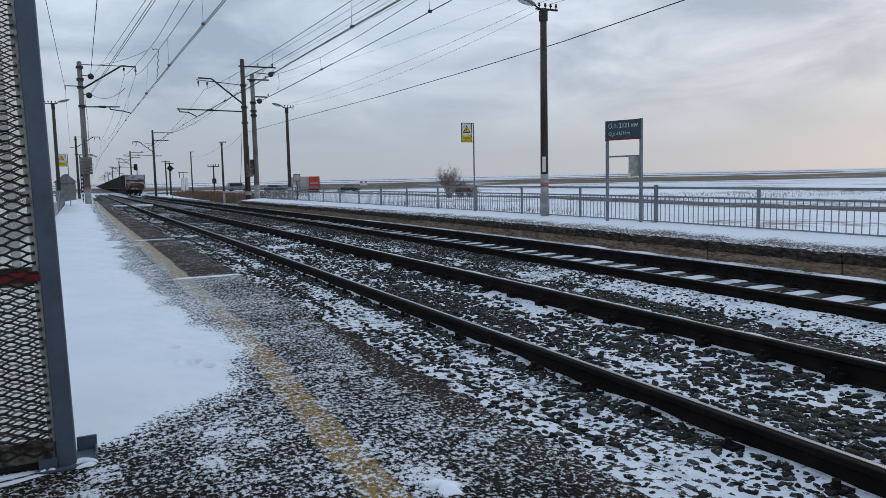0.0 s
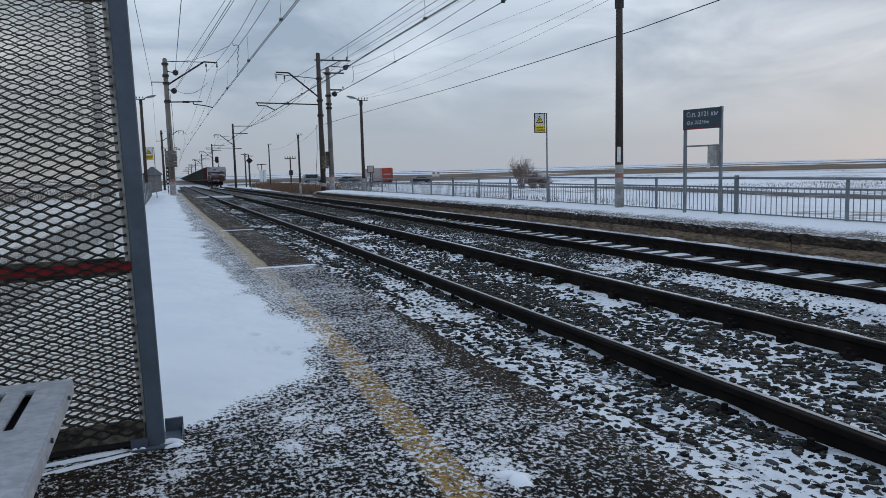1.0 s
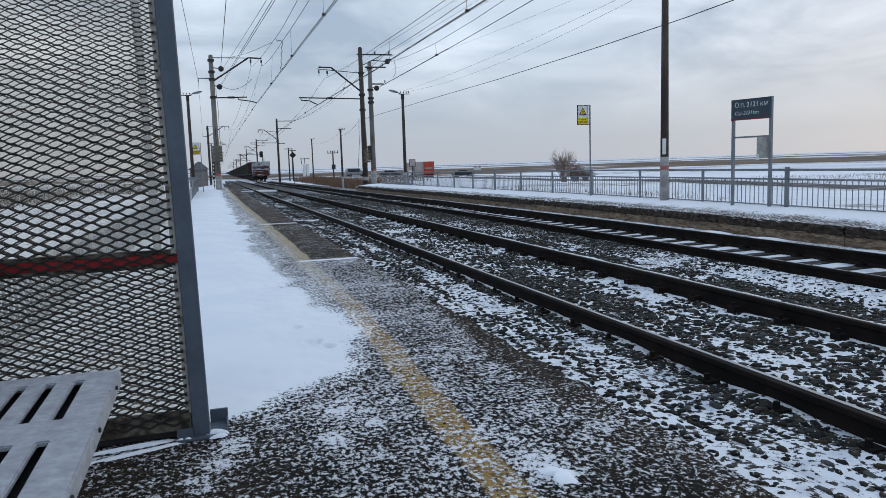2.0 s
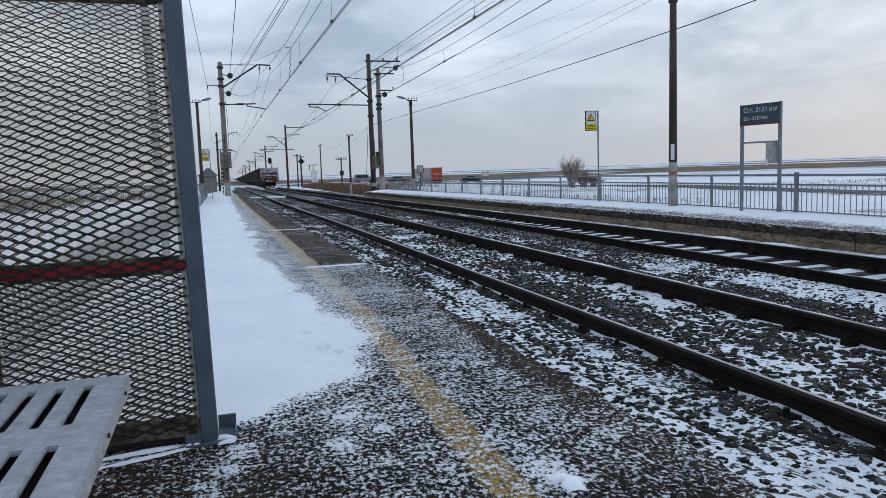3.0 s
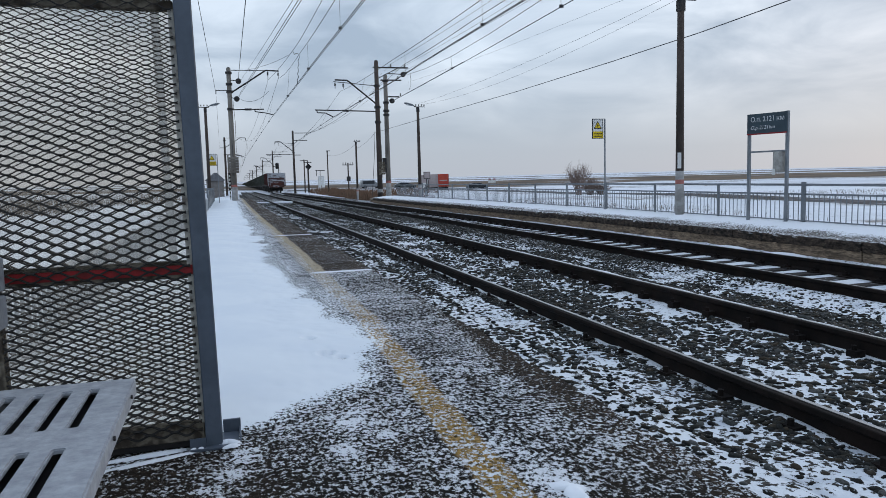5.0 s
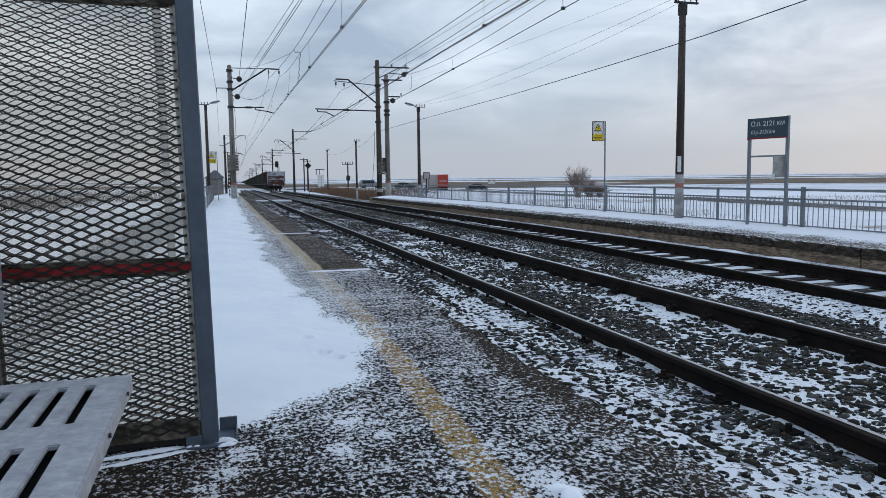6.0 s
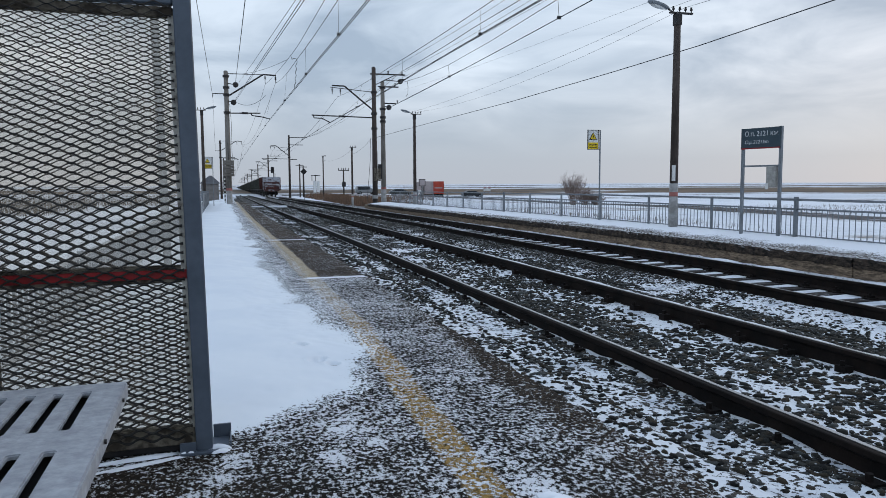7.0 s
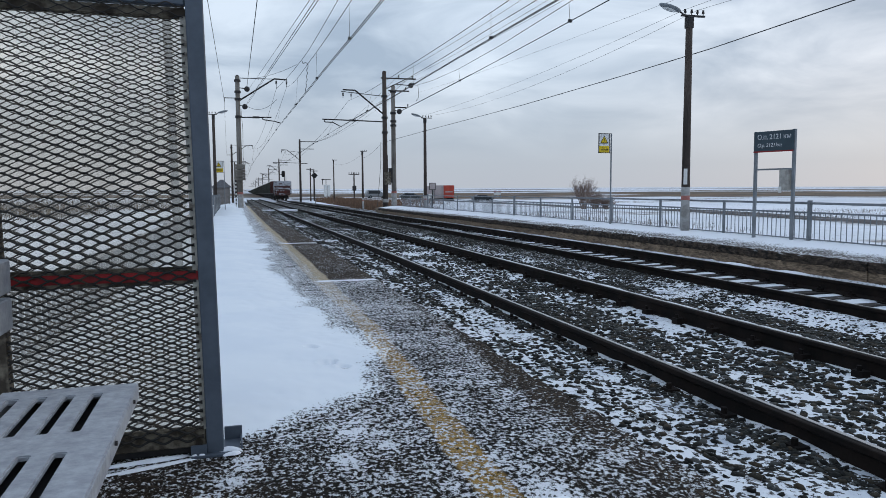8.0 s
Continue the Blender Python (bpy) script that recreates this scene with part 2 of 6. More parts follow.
def asphalt(nm):
    """Dark crumbling asphalt with the worn yellow line; returns its colour and the fields that place the snow."""
    m, b, tex, math_, step, mixc, bump, put, pos = nm
    y = pos["Y"]
    # distance from the line's own axis, which bends away beyond twenty metres
    past = math_("MAXIMUM", math_("SUBTRACT", y, 20.0), 0.0)
    bend = math_("DIVIDE", math_("MULTIPLY", math_("MULTIPLY", past, past), 0.0165), math_("ADD", past, 25.0))
    x = math_("SUBTRACT", pos["X"], bend)
    grain = tex(70, 4, 0.65)
    dark = mixc(step(tex(2.2, 5), 0.35, 0.65), (0.017, 0.0135, 0.0100), (0.0085, 0.0075, 0.0065))
    dark = mixc(step(grain, 0.56, 0.72), dark, (0.070, 0.054, 0.040))
    # crumbled brown rim
    ragged = math_("ADD", x, math_("MULTIPLY", step(y, 6.8, 3.2), 0.15))
    rim = step(math_("ADD", ragged, math_("MULTIPLY", tex(1.6, 4), 0.5)), 1.82, 1.98)
    rubble = mixc(step(tex(48, 4, 0.6), 0.44, 0.66), (0.0165, 0.0125, 0.0095), (0.080, 0.058, 0.041))
    dark = mixc(math_("MULTIPLY", rim, 0.85), dark, rubble)
    # worn yellow edge line, broken by wear
    wob = math_("ADD", math_("MULTIPLY_ADD", tex(1.1, 3), 0.10, x), math_("MULTIPLY", step(y, 6.6, 1.8), 0.15))
    wide = math_("MULTIPLY", step(y, 6.0, 10.0), 0.03)
    line = math_("MULTIPLY", step(math_("ADD", wob, wide), 1.005, 1.04), step(math_("SUBTRACT", wob, wide), 1.205, 1.17))
    # older brown paving beyond the seam
    paved = math_("MULTIPLY", step(y, 9.04, 9.12), step(wob, 1.12, 1.20))
    brown = mixc(step(tex(2.4, 6, 0.7, (1.0, 0.6, 1.0)), 0.38, 0.66), (0.037, 0.028, 0.022), (0.080, 0.063, 0.050))
    dark = mixc(math_("MULTIPLY", paved, 0.85), dark, brown)
    # bare soil-stained corner by the shelter
    soil = math_("MULTIPLY", math_("MULTIPLY", step(y, 3.55, 3.05), step(y, 2.2, 2.7)), step(x, 0.35, -0.05))
    dark = mixc(math_("MULTIPLY", soil, 0.7), dark, mixc(step(tex(38, 4, 0.65), 0.45, 0.68), (0.016, 0.0115, 0.008), (0.075, 0.056, 0.040)))
    worn = step(tex(34, 6, 0.75), 0.36, 0.54)
    pale = mixc(step(y, 4.8, 8.2), (0.36, 0.225, 0.070), (0.46, 0.385, 0.275))
    col = mixc(math_("MULTIPLY", line, worn), dark, pale)
    return col, x, y, ragged, wob, line, grain


def platform_material():
    nm = node_material("frosted_asphalt")
    m, b, tex, math_, step, mixc, bump, put, pos = nm
    col, x, y, ragged, wob, line, grain = asphalt(nm)
    # blown snow grains caught in the surface
    drift = math_("SUBTRACT", tex(0.8, 4, 0.55), 0.5)
    streak = math_("SUBTRACT", tex(6.0, 4, 0.6, (0.7, 1.6, 1.0)), 0.5)
    grains = math_("MULTIPLY_ADD", tex(46, 5, 0.66, (1.0, 0.80, 1.0)), 0.70, math_("MULTIPLY", tex(125, 3, 0.6, (1.0, 0.8, 1.0)), 0.30))
    edge = step(math_("ADD", ragged, math_("MULTIPLY", drift, 0.9)), 1.66, 1.80)
    slab = math_("MULTIPLY", math_("MULTIPLY", step(y, 9.05, 9.15), step(y, 15.7, 15.5)), step(wob, 1.08, 1.14))
    slab2 = math_("MULTIPLY", step(y, 15.75, 15.9), step(wob, 1.08, 1.14))
    corner = math_("MULTIPLY", step(y, 3.7, 2.9), step(x, 0.55, 0.0))
    frost = math_("MULTIPLY", step(y, 3.2, 5.0), step(y, 9.2, 8.4))
    beside = math_("MULTIPLY", step(x, 1.10, 0.70), step(y, 3.9, 4.6))
    bare = math_("MAXIMUM", math_("MULTIPLY", math_("MULTIPLY", edge, step(y, 2.2, 4.0)), 0.080), math_("MAXIMUM", math_("MULTIPLY", slab, 0.075), math_("MULTIPLY", slab2, 0.075)))
    bare = math_("ADD", bare, math_("MULTIPLY", corner, 0.036))
    thr = math_("ADD", 0.478, bare)
    thr = math_("SUBTRACT", thr, math_("MULTIPLY", drift, 0.17))
    thr = math_("SUBTRACT", thr, math_("MULTIPLY", streak, 0.19))
    thr = math_("SUBTRACT", thr, math_("MULTIPLY", frost, 0.006))
    thr = math_("SUBTRACT", thr, math_("MULTIPLY", beside, 0.022))
    thr = math_("ADD", thr, math_("MULTIPLY", math_("MULTIPLY", step(x, 1.02, 1.25), step(y, 9.0, 7.0)), 0.013))
    seam_ = math_("MULTIPLY", step(math_("ABSOLUTE", math_("SUBTRACT", y, 9.07)), 0.10, 0.03), step(x, 0.9, 1.15))
    seam2 = math_("MULTIPLY", step(math_("ABSOLUTE", math_("SUBTRACT", y, 15.6)), 0.12, 0.04), step(x, 0.9, 1.15))
    thr = math_("SUBTRACT", thr, math_("MULTIPLY", math_("ADD", seam_, math_("MULTIPLY", seam2, 0.6)), 0.30))
    thr = math_("ADD", thr, math_("MULTIPLY", math_("MULTIPLY", line, math_("ADD", math_("MULTIPLY", step(y, 6.5, 3.2), 0.75), math_("MULTIPLY", step(y, 5.5, 9.3), 1.9))), 0.010))
    for sx, sy, sr in ((1.12, 2.42, 0.13), (0.50, 3.33, 0.07), (0.61, 3.16, 0.06), (0.42, 2.98, 0.09), (0.0, 3.10, 0.09), (-0.06, 2.93, 0.10), (-0.12, 2.75, 0.08)):
        dist = math_("SQRT", math_("ADD", math_("POWER", math_("SUBTRACT", x, sx), 2.0), math_("MULTIPLY", math_("POWER", math_("SUBTRACT", y, sy), 2.0), 0.45)))
        dist = math_("ADD", dist, math_("MULTIPLY", streak, 0.35))
        thr = math_("SUBTRACT", thr, math_("MULTIPLY", step(dist, sr, sr * 0.2), 0.09))
    sn = step(grains, thr, math_("ADD", thr, 0.060))
    put(b.inputs["Base Color"], mixc(sn, col, (0.74, 0.765, 0.81)))
    b.inputs["Roughness"].default_value = 0.88
    b.inputs["Specular IOR Level"].default_value = 0.10
    bump(math_("ADD", math_("MULTIPLY", sn, 0.9), grain), 1.0, 0.012)
    return m


def bed_material():
    """Snow lying between the stones, with dark grit; the grit takes over far along the line."""
    m, b, tex, math_, step, mixc, bump, put, pos = node_material("snowy_ballast")
    grit = tex(26, 4, 0.6)
    far = step(pos["Y"], 12.0, 36.0)
    thr = math_("SUBTRACT", 0.575, math_("ADD", math_("MULTIPLY", far, 0.11), math_("MULTIPLY", step(pos["Y"], 42.0, 75.0), 0.13)))
    thr = math_("SUBTRACT", thr, math_("MULTIPLY", step(pos["X"], 2.7, 2.5), 0.035))
    x = pos["X"]
    between = math_("MULTIPLY", step(x, 4.5, 5.0), step(x, 6.6, 6.0))
    thr = math_("SUBTRACT", thr, math_("MULTIPLY", between, 0.03))
    crib = math_("MULTIPLY", math_("MULTIPLY", step(x, 6.2, 6.45), step(x, 8.6, 8.5)), step(pos["Y"], 60.0, 25.0))
    ledge = math_("MULTIPLY", math_("MULTIPLY", step(x, 4.28, 4.34), step(x, 5.25, 4.98)), step(pos["Y"], 28.0, 16.0))
    thr = math_("ADD", thr, math_("MULTIPLY", ledge, 0.20))
    verge = math_("MULTIPLY", math_("MULTIPLY", crib, step(x, 6.95, 6.90)), math_("MULTIPLY_ADD", step(pos["Y"], 8.0, 12.0), 0.45, 1.0))
    thr = math_("SUBTRACT", math_("ADD", thr, math_("MULTIPLY", crib, 0.30)), math_("MULTIPLY", verge, 0.33))
    patch = tex(0.9, 4)
    thr = math_("ADD", thr, math_("MULTIPLY_ADD", patch, 0.30, -0.15))
    dk = step(grit, thr, math_("ADD", thr, 0.05))
    stone = mixc(step(tex(40, 3), 0.4, 0.6), (0.026, 0.025, 0.024), (0.055, 0.051, 0.046))
    icy = mixc(step(tex(2.6, 4), 0.50, 0.68), (0.69, 0.72, 0.76), (0.47, 0.51, 0.57))
    put(b.inputs["Base Color"], mixc(dk, icy, stone))
    b.inputs["Roughness"].default_value = 0.9
    b.inputs["Specular IOR Level"].default_value = 0.2
    bump(math_("ADD", grit, tex(7, 4)), 0.6, 0.03)
    return m


def stone_material():
    """Crushed stones, each of its own tone, with a little snow caught on top."""
    m, b, tex, math_, step, mixc, bump, put, pos = node_material("ballast_stone")
    nt = m.node_tree
    geo = nt.nodes.new("ShaderNodeNewGeometry")
    tone = nt.nodes.new("ShaderNodeValToRGB")
    el_ = tone.color_ramp.elements
    el_[0].position, el_[0].color = 0.0, (0.008, 0.0084, 0.0084, 1)
    el_[1].position, el_[1].color = 1.0, (0.080, 0.082, 0.080, 1)
    for pos_, c in ((0.35, (0.015, 0.016, 0.015, 1)), (0.60, (0.024, 0.024, 0.020, 1)), (0.78, (0.044, 0.034, 0.023, 1)), (0.90, (0.040, 0.046, 0.046, 1))):
        e_ = el_.new(pos_)
        e_.color = c
    nt.links.new(geo.outputs["Random Per Island"], tone.inputs[0])
    worn = mixc(step(tex(90, 4, 0.65), 0.40, 0.70), (0.72, 0.72, 0.72), (1.35, 1.33, 1.28))
    mul = nt.nodes.new("ShaderNodeMixRGB")
    mul.blend_type = "MULTIPLY"
    mul.inputs[0].default_value = 1.0
    put(mul.inputs[1], tone.outputs[0])
    put(mul.inputs[2], worn)
    nz = nt.nodes.new("ShaderNodeSeparateXYZ")
    nt.links.new(geo.outputs["Normal"], nz.inputs[0])
    cap = math_("MULTIPLY", step(nz.outputs["Z"], 0.72, 0.92), step(tex(24, 5, 0.65), 0.58, 0.66))
    put(b.inputs["Base Color"], mixc(cap, mul.outputs[0], (0.70, 0.73, 0.77)))
    b.inputs["Roughness"].default_value = 0.85
    b.inputs["Specular IOR Level"].default_value = 0.2
    bump(tex(150, 3), 0.25, 0.004)
    return m


M_STONE = stone_material()


def far_platform_material():
    m, b, tex, math_, step, mixc, bump, put, pos = node_material("snowed_platform")
    edge = step(math_("ADD", pos["X"], math_("MULTIPLY", tex(1.2, 4), 0.9)), 11.1, 10.1)
    fl = tex(38, 5, 0.7, (1, 0.6, 1))
    thr = math_("MULTIPLY_ADD", edge, -0.42, 0.80)
    dk = step(fl, thr, math_("ADD", thr, 0.10))
    put(b.inputs["Base Color"], mixc(dk, (0.73, 0.755, 0.80), (0.085, 0.075, 0.065)))
    b.inputs["Roughness"].default_value = 0.85
    b.inputs["Specular IOR Level"].default_value = 0.2
    bump(tex(6, 4), 0.3, 0.03)
    return m


def plain_material():
    """Snowed steppe: drifts of snow with long strips of dry grass, thicker far off."""
    m, b, tex, math_, step, mixc, bump, put, pos = node_material("snowy_steppe")
    tufts = tex(0.9, 5, 0.65)
    depth = math_("ADD", math_("MULTIPLY", pos["Y"], 0.955), math_("MULTIPLY", pos["X"], 0.295))
    wav = math_("SUBTRACT", tex(0.0045, 5, 0.6, (1.0, 1.0, 1)), 0.5)
    d2 = math_("MULTIPLY_ADD", wav, 620.0, depth)
    band = math_("MULTIPLY", step(d2, 190.0, 215.0), step(d2, 420.0, 380.0))
    band2 = math_("MULTIPLY", step(d2, 520.0, 540.0), step(d2, 640.0, 610.0))
    band3 = math_("MULTIPLY", step(d2, 1000.0, 1050.0), step(d2, 1300.0, 1250.0))
    g = math_("MAXIMUM", band, math_("MAXIMUM", band2, band3))
    g = math_("MULTIPLY", g, step(tex(0.03, 5, 0.6, (0.4, 1, 1)), 0.30, 0.42))
    near = math_("MULTIPLY", step(tex(0.035, 5, 0.6), 0.53, 0.60), step(tufts, 0.42, 0.58))
    g = math_("MAXIMUM", g, math_("MULTIPLY", near, 0.8))
    speck = math_("MULTIPLY", step(tex(3.2, 5, 0.7), 0.54, 0.68), step(tex(0.12, 4), 0.40, 0.62))
    g = math_("MAXIMUM", g, math_("MULTIPLY", speck, 0.55))
    small = step(tufts, 0.62, 0.70)
    g = math_("MAXIMUM", g, math_("MULTIPLY", small, 0.5))
    straw = mixc(step(tex(0.05, 3), 0.4, 0.6), (0.15, 0.105, 0.068), (0.085, 0.068, 0.055))
    snow = mixc(step(tex(0.02, 5, 0.6, (0.5, 1, 1)), 0.42, 0.60), (0.73, 0.755, 0.80), (0.60, 0.63, 0.68))
    put(b.inputs["Base Color"], mixc(g, snow, straw))
    b.inputs["Roughness"].default_value = 0.9
    b.inputs["Specular IOR Level"].default_value = 0.15
    return m


M_PLATFORM, M_BED, M_FARPLAT, M_PLAIN = platform_material(), bed_material(), far_platform_material(), plain_material()


# ---------------- mesh helpers ----------------
def off(y):
    """Sideways drift of the line as it curves away."""
    s = max(0.0, y - 20)
    return 0.0165 * s * s / (s + 25)


def drop(y):
    """How far the line falls away."""
    s = max(0.0, y - 12)
    return 0.0085 * s * s / (s + 20)


def heading(y):
    return -math.degrees(math.atan(off(y + 1) - off(y)))


def on_line(x, y, z=0.0, turn=0.0):
    """A pose beside the line: x across, y along, z above the platform's level."""
    return pose(x + off(y), y, z - drop(y), 0, 0, heading(y) + turn)


def part(name, bm, material, parent=None, label="", smooth=False):
    me = bpy.data.meshes.new(name)
    bmesh.ops.recalc_face_normals(bm, faces=bm.faces)
    bm.to_mesh(me)
    bm.free()
    if smooth:
        me.shade_smooth()
    mats = material if isinstance(material, (list, tuple)) else [material]
    for mm in mats:
        me.materials.append(mm)
    ob = new(name, me)
    ob.parent = parent
    return tagged(ob, label)


def share(name, ob, parent, loc=None, rot=None):
    """Another part on the same mesh."""
    o = new(name, ob.data)
    o.parent = parent
    if loc:
        o.location = loc
    if rot:
        o.rotation_euler = rot
    return o


def thing(name, label, category, group="", kind="", m=None):
    ob = new(name)
    if m is not None:
        ob.matrix_basis = m
    return tagged(ob, label, category, group, kind)


def box(bm, x0, x1, y0, y1, z0, z1, bevel=0.0, mi=0):
    vs = [bm.verts.new((x, y, z)) for x in (x0, x1) for y in (y0, y1) for z in (z0, z1)]
    fs = [bm.faces.new([vs[i] for i in q]) for q in ((0, 1, 3, 2), (4, 6, 7, 5), (0, 4, 5, 1), (2, 3, 7, 6), (0, 2, 6, 4), (1, 5, 7, 3))]
    for f in fs:
        f.material_index = mi
    if bevel > 0:
        es = list({e for f in fs for e in f.edges})
        bmesh.ops.bevel(bm, geom=es, offset=bevel, segments=1, affect="EDGES")
    return bm


def boxes(*rows, bevel=0.0):
    bm = bmesh.new()
    for r in rows:
        box(bm, *r, bevel=bevel)
    return bm


def rod(bm, a, c, r0, r1=None, n=8, caps=True):
    """A tapered round bar from a to c."""
    a, c = Vector(a), Vector(c)
    r1 = r0 if r1 is None else r1
    d = (c - a).normalized()
    u = d.orthogonal().normalized()
    v = d.cross(u)
    ring = lambda p, r: [bm.verts.new(p + (u * math.cos(k * math.tau / n) + v * math.sin(k * math.tau / n)) * r) for k in range(n)]
    lo, hi = ring(a, r0), ring(c, r1)
    for k in range(n):
        bm.faces.new((lo[k], lo[(k + 1) % n], hi[(k + 1) % n], hi[k]))
    if caps:
        bm.faces.new(lo[::-1])
        bm.faces.new(hi)
    return bm


def rods(*rows, n=8):
    bm = bmesh.new()
    for r in rows:
        rod(bm, *r, n=n)
    return bm


def polyline(bm, pts, r, n=5):
    """One round wire through the points."""
    pts = [Vector(p) for p in pts]
    prev = None
    for k, p in enumerate(pts):
        d = (pts[min(k + 1, len(pts) - 1)] - pts[max(k - 1, 0)]).normalized()
        u = d.cross(Vector((0, 0, 1))).normalized()
        v = u.cross(d)
        cur = [bm.verts.new(p + (u * math.cos(a * math.tau / n) + v * math.sin(a * math.tau / n)) * r) for a in range(n)]
        if prev:
            for a in range(n):
                bm.faces.new((prev[a], prev[(a + 1) % n], cur[(a + 1) % n], cur[a]))
        prev = cur
    return bm


def sag(a, c, d, k=10):
    a, c = Vector(a), Vector(c)
    return [a.lerp(c, i / k) - Vector((0, 0, 4 * d * (i / k) * (1 - i / k))) for i in range(k + 1)]


def grid_mesh(name, xs, ys, height, material, smooth=True):
    """A sheet over the plan with its heights from a function of x and y."""
    me = bpy.data.meshes.new(name)
    nx = len(xs)
    co = [(x, y, 0.0) for y in ys for x in xs]
    co = [(*height(x, y)[:2], height(x, y)[2]) for x, y, _ in co]
    fs = [(j * nx + i, j * nx + i + 1, (j + 1) * nx + i + 1, (j + 1) * nx + i) for j in range(len(ys) - 1) for i in range(nx - 1)]
    me.from_pydata(co, [], fs)
    if smooth:
        me.shade_smooth()
    me.materials.append(material)
    return new(name, me)


def steps(a, c, d0, grow=1.0):
    out, y, d = [a], a, d0
    while y < c:
        y = min(c, y + d)
        d *= grow
        out.append(y)
    return out


# ---------------- ground and large structure ----------------
RA, RB, RC, RD = 2.765, 4.275, 6.97, 8.49     # rail centres across the plan
ZN, ZF = -0.05, -0.25                          # rail heads of the two tracks
EDGE, FAREDGE, ZP, ZE = 1.75, 9.42, 0.06, -0.02


def plain_z(x, y):
    base = -1.25 - 0.03 * min(25.0, max(0.0, x - 28))
    if x < 0:
        base = -0.75 - 1.0 * min(1.0, max(0.0, (y - 15) / 120))
    n = noise.noise((x * 0.03, y * 0.03, 0.0)) * 0.30 + noise.noise((x * 0.2, y * 0.2, 3.0)) * 0.08
    fall = 0.0012 * max(0.0, math.hypot(x, y) - 170)
    return (x, y, base + n * min(1.0, abs(x - 5) / 20) - fall)


def spread(a, c, near, grow):
    pos_, d = [0.0], near
    while pos_[-1] < max(abs(a), abs(c)):
        pos_.append(pos_[-1] + d)
        d *= grow
    return sorted({max(a, -v) for v in pos_} | {min(c, v) for v in pos_})


ground = grid_mesh("ground", spread(-3000, 3000, 2.0, 1.07), spread(-600, 4200, 2.5, 1.055), plain_z, M_PLAIN)
tagged(ground, "snow-covered steppe with strips of dry brown grass", "ground", kind="structure")


def ridge():
    """A low ring of hills far off, higher beyond the line's end."""
    co, fs = [], []
    n = 120
    for k in range(n + 1):
        a = radians(-60 + 170 * k / n)
        h = (9 + 4 * noise.noise((k * 0.13, 0.3, 0.0)) + 2 * noise.noise((k * 0.5, 1.3, 0.0))) * (1.0 if k < 45 else max(0.45, 1 - (k - 45) / 30))
        for r, z in ((2780, -18.0), (2850, -15.5 + 0.6 * h), (2920, -15.5 + h), (2990, -18.0)):
            co.append((r * math.sin(a), r * math.cos(a), z))
        if k:
            b0 = len(co) - 8
            fs += [(b0 + i, b0 + i + 1, b0 + i + 5, b0 + i + 4) for i in range(3)]
    me = bpy.data.meshes.new("backdrop")
    me.from_pydata(co, [], fs)
    me.shade_smooth()
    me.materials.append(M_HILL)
    return new("backdrop", me)


tagged(ridge(), "low hills on the far horizon, distance haze painted blue-grey", "hills", kind="structure")


SLEEP = 0.575
SLEEP0 = 6.65 * 1.155 - SLEEP * 9


def bed_z(x, y):
    n = noise.noise((x * 2.0, y * 2.0, 0.0)) * 0.018 + noise.noise((x * 7, y * 7, 5.0)) * 0.010
    if x < EDGE + 0.02:
        z = -0.40
    elif x < 2.2:
        z = -0.13 - 0.02 * (x - EDGE)
    elif x < RA:
        z = -0.165
    elif x < RB:
        z = -0.165 - 0.034 * min(1.0, (x - RA) / 1.0)
    elif x < RB + 0.45:
        z = -0.165
    elif x < 5.7:
        t = (x - RB - 0.45) / (5.7 - RB - 0.45)
        z = -0.165 - 0.263 * t
    elif x < RC - 0.75:
        z = -0.428
    elif x < RC - 0.06:
        z = -0.428 + 0.058 * min(1.0, (x - RC + 0.75) / 0.4)
        n *= 0.8
    elif x < 8.72:
        z = -0.455
        n *= 0.35
        between = abs((y - SLEEP0 + SLEEP / 2) % SLEEP - SLEEP / 2)
        if x < RD and between > 0.15:
            z += 0.016 * min(1.0, max(0.0, (x - 7.95) / 0.4)) + 0.006
    else:
        z = -0.452 + 0.15 * (x - 8.72)
    if x > 9.9:
        z = -1.6
    return (x + off(y), y, z + n - drop(y))


bed = grid_mesh("track_bed", [1.2, EDGE, EDGE + 0.03] + [EDGE + 0.09 * k for k in range(1, 83)] + [9.25, 9.35, 9.46, 9.6, 9.8, 10.6], steps(-8, 30, 0.10) + steps(30.2, 700, 0.4, 1.03), bed_z, M_BED)
tagged(bed, "ballast bed with snow lying between dark stones", "track bed", kind="structure")


def strip(name, profile, ys, material, mi=None):
    """A profile of (x, z) points carried along the line."""
    me = bpy.data.meshes.new(name)
    n = len(profile)
    co = [(x + off(y), y, z - drop(y)) for y in ys for x, z in profile]
    fs = [(j * n + i, j * n + (i + 1) % n, (j + 1) * n + (i + 1) % n, (j + 1) * n + i) for j in range(len(ys) - 1) for i in range(n)]
    fs += [tuple(range(n))[::-1], tuple((len(ys) - 1) * n + i for i in range(n))]
    me.from_pydata(co, [], fs)
    for mm in (material if isinstance(material, list) else [material]):
        me.materials.append(mm)
    if mi:
        for f in me.polygons:
            if f.index < (len(ys) - 1) * n:
                f.material_index = mi[f.index % n]
    me.update()
    return me


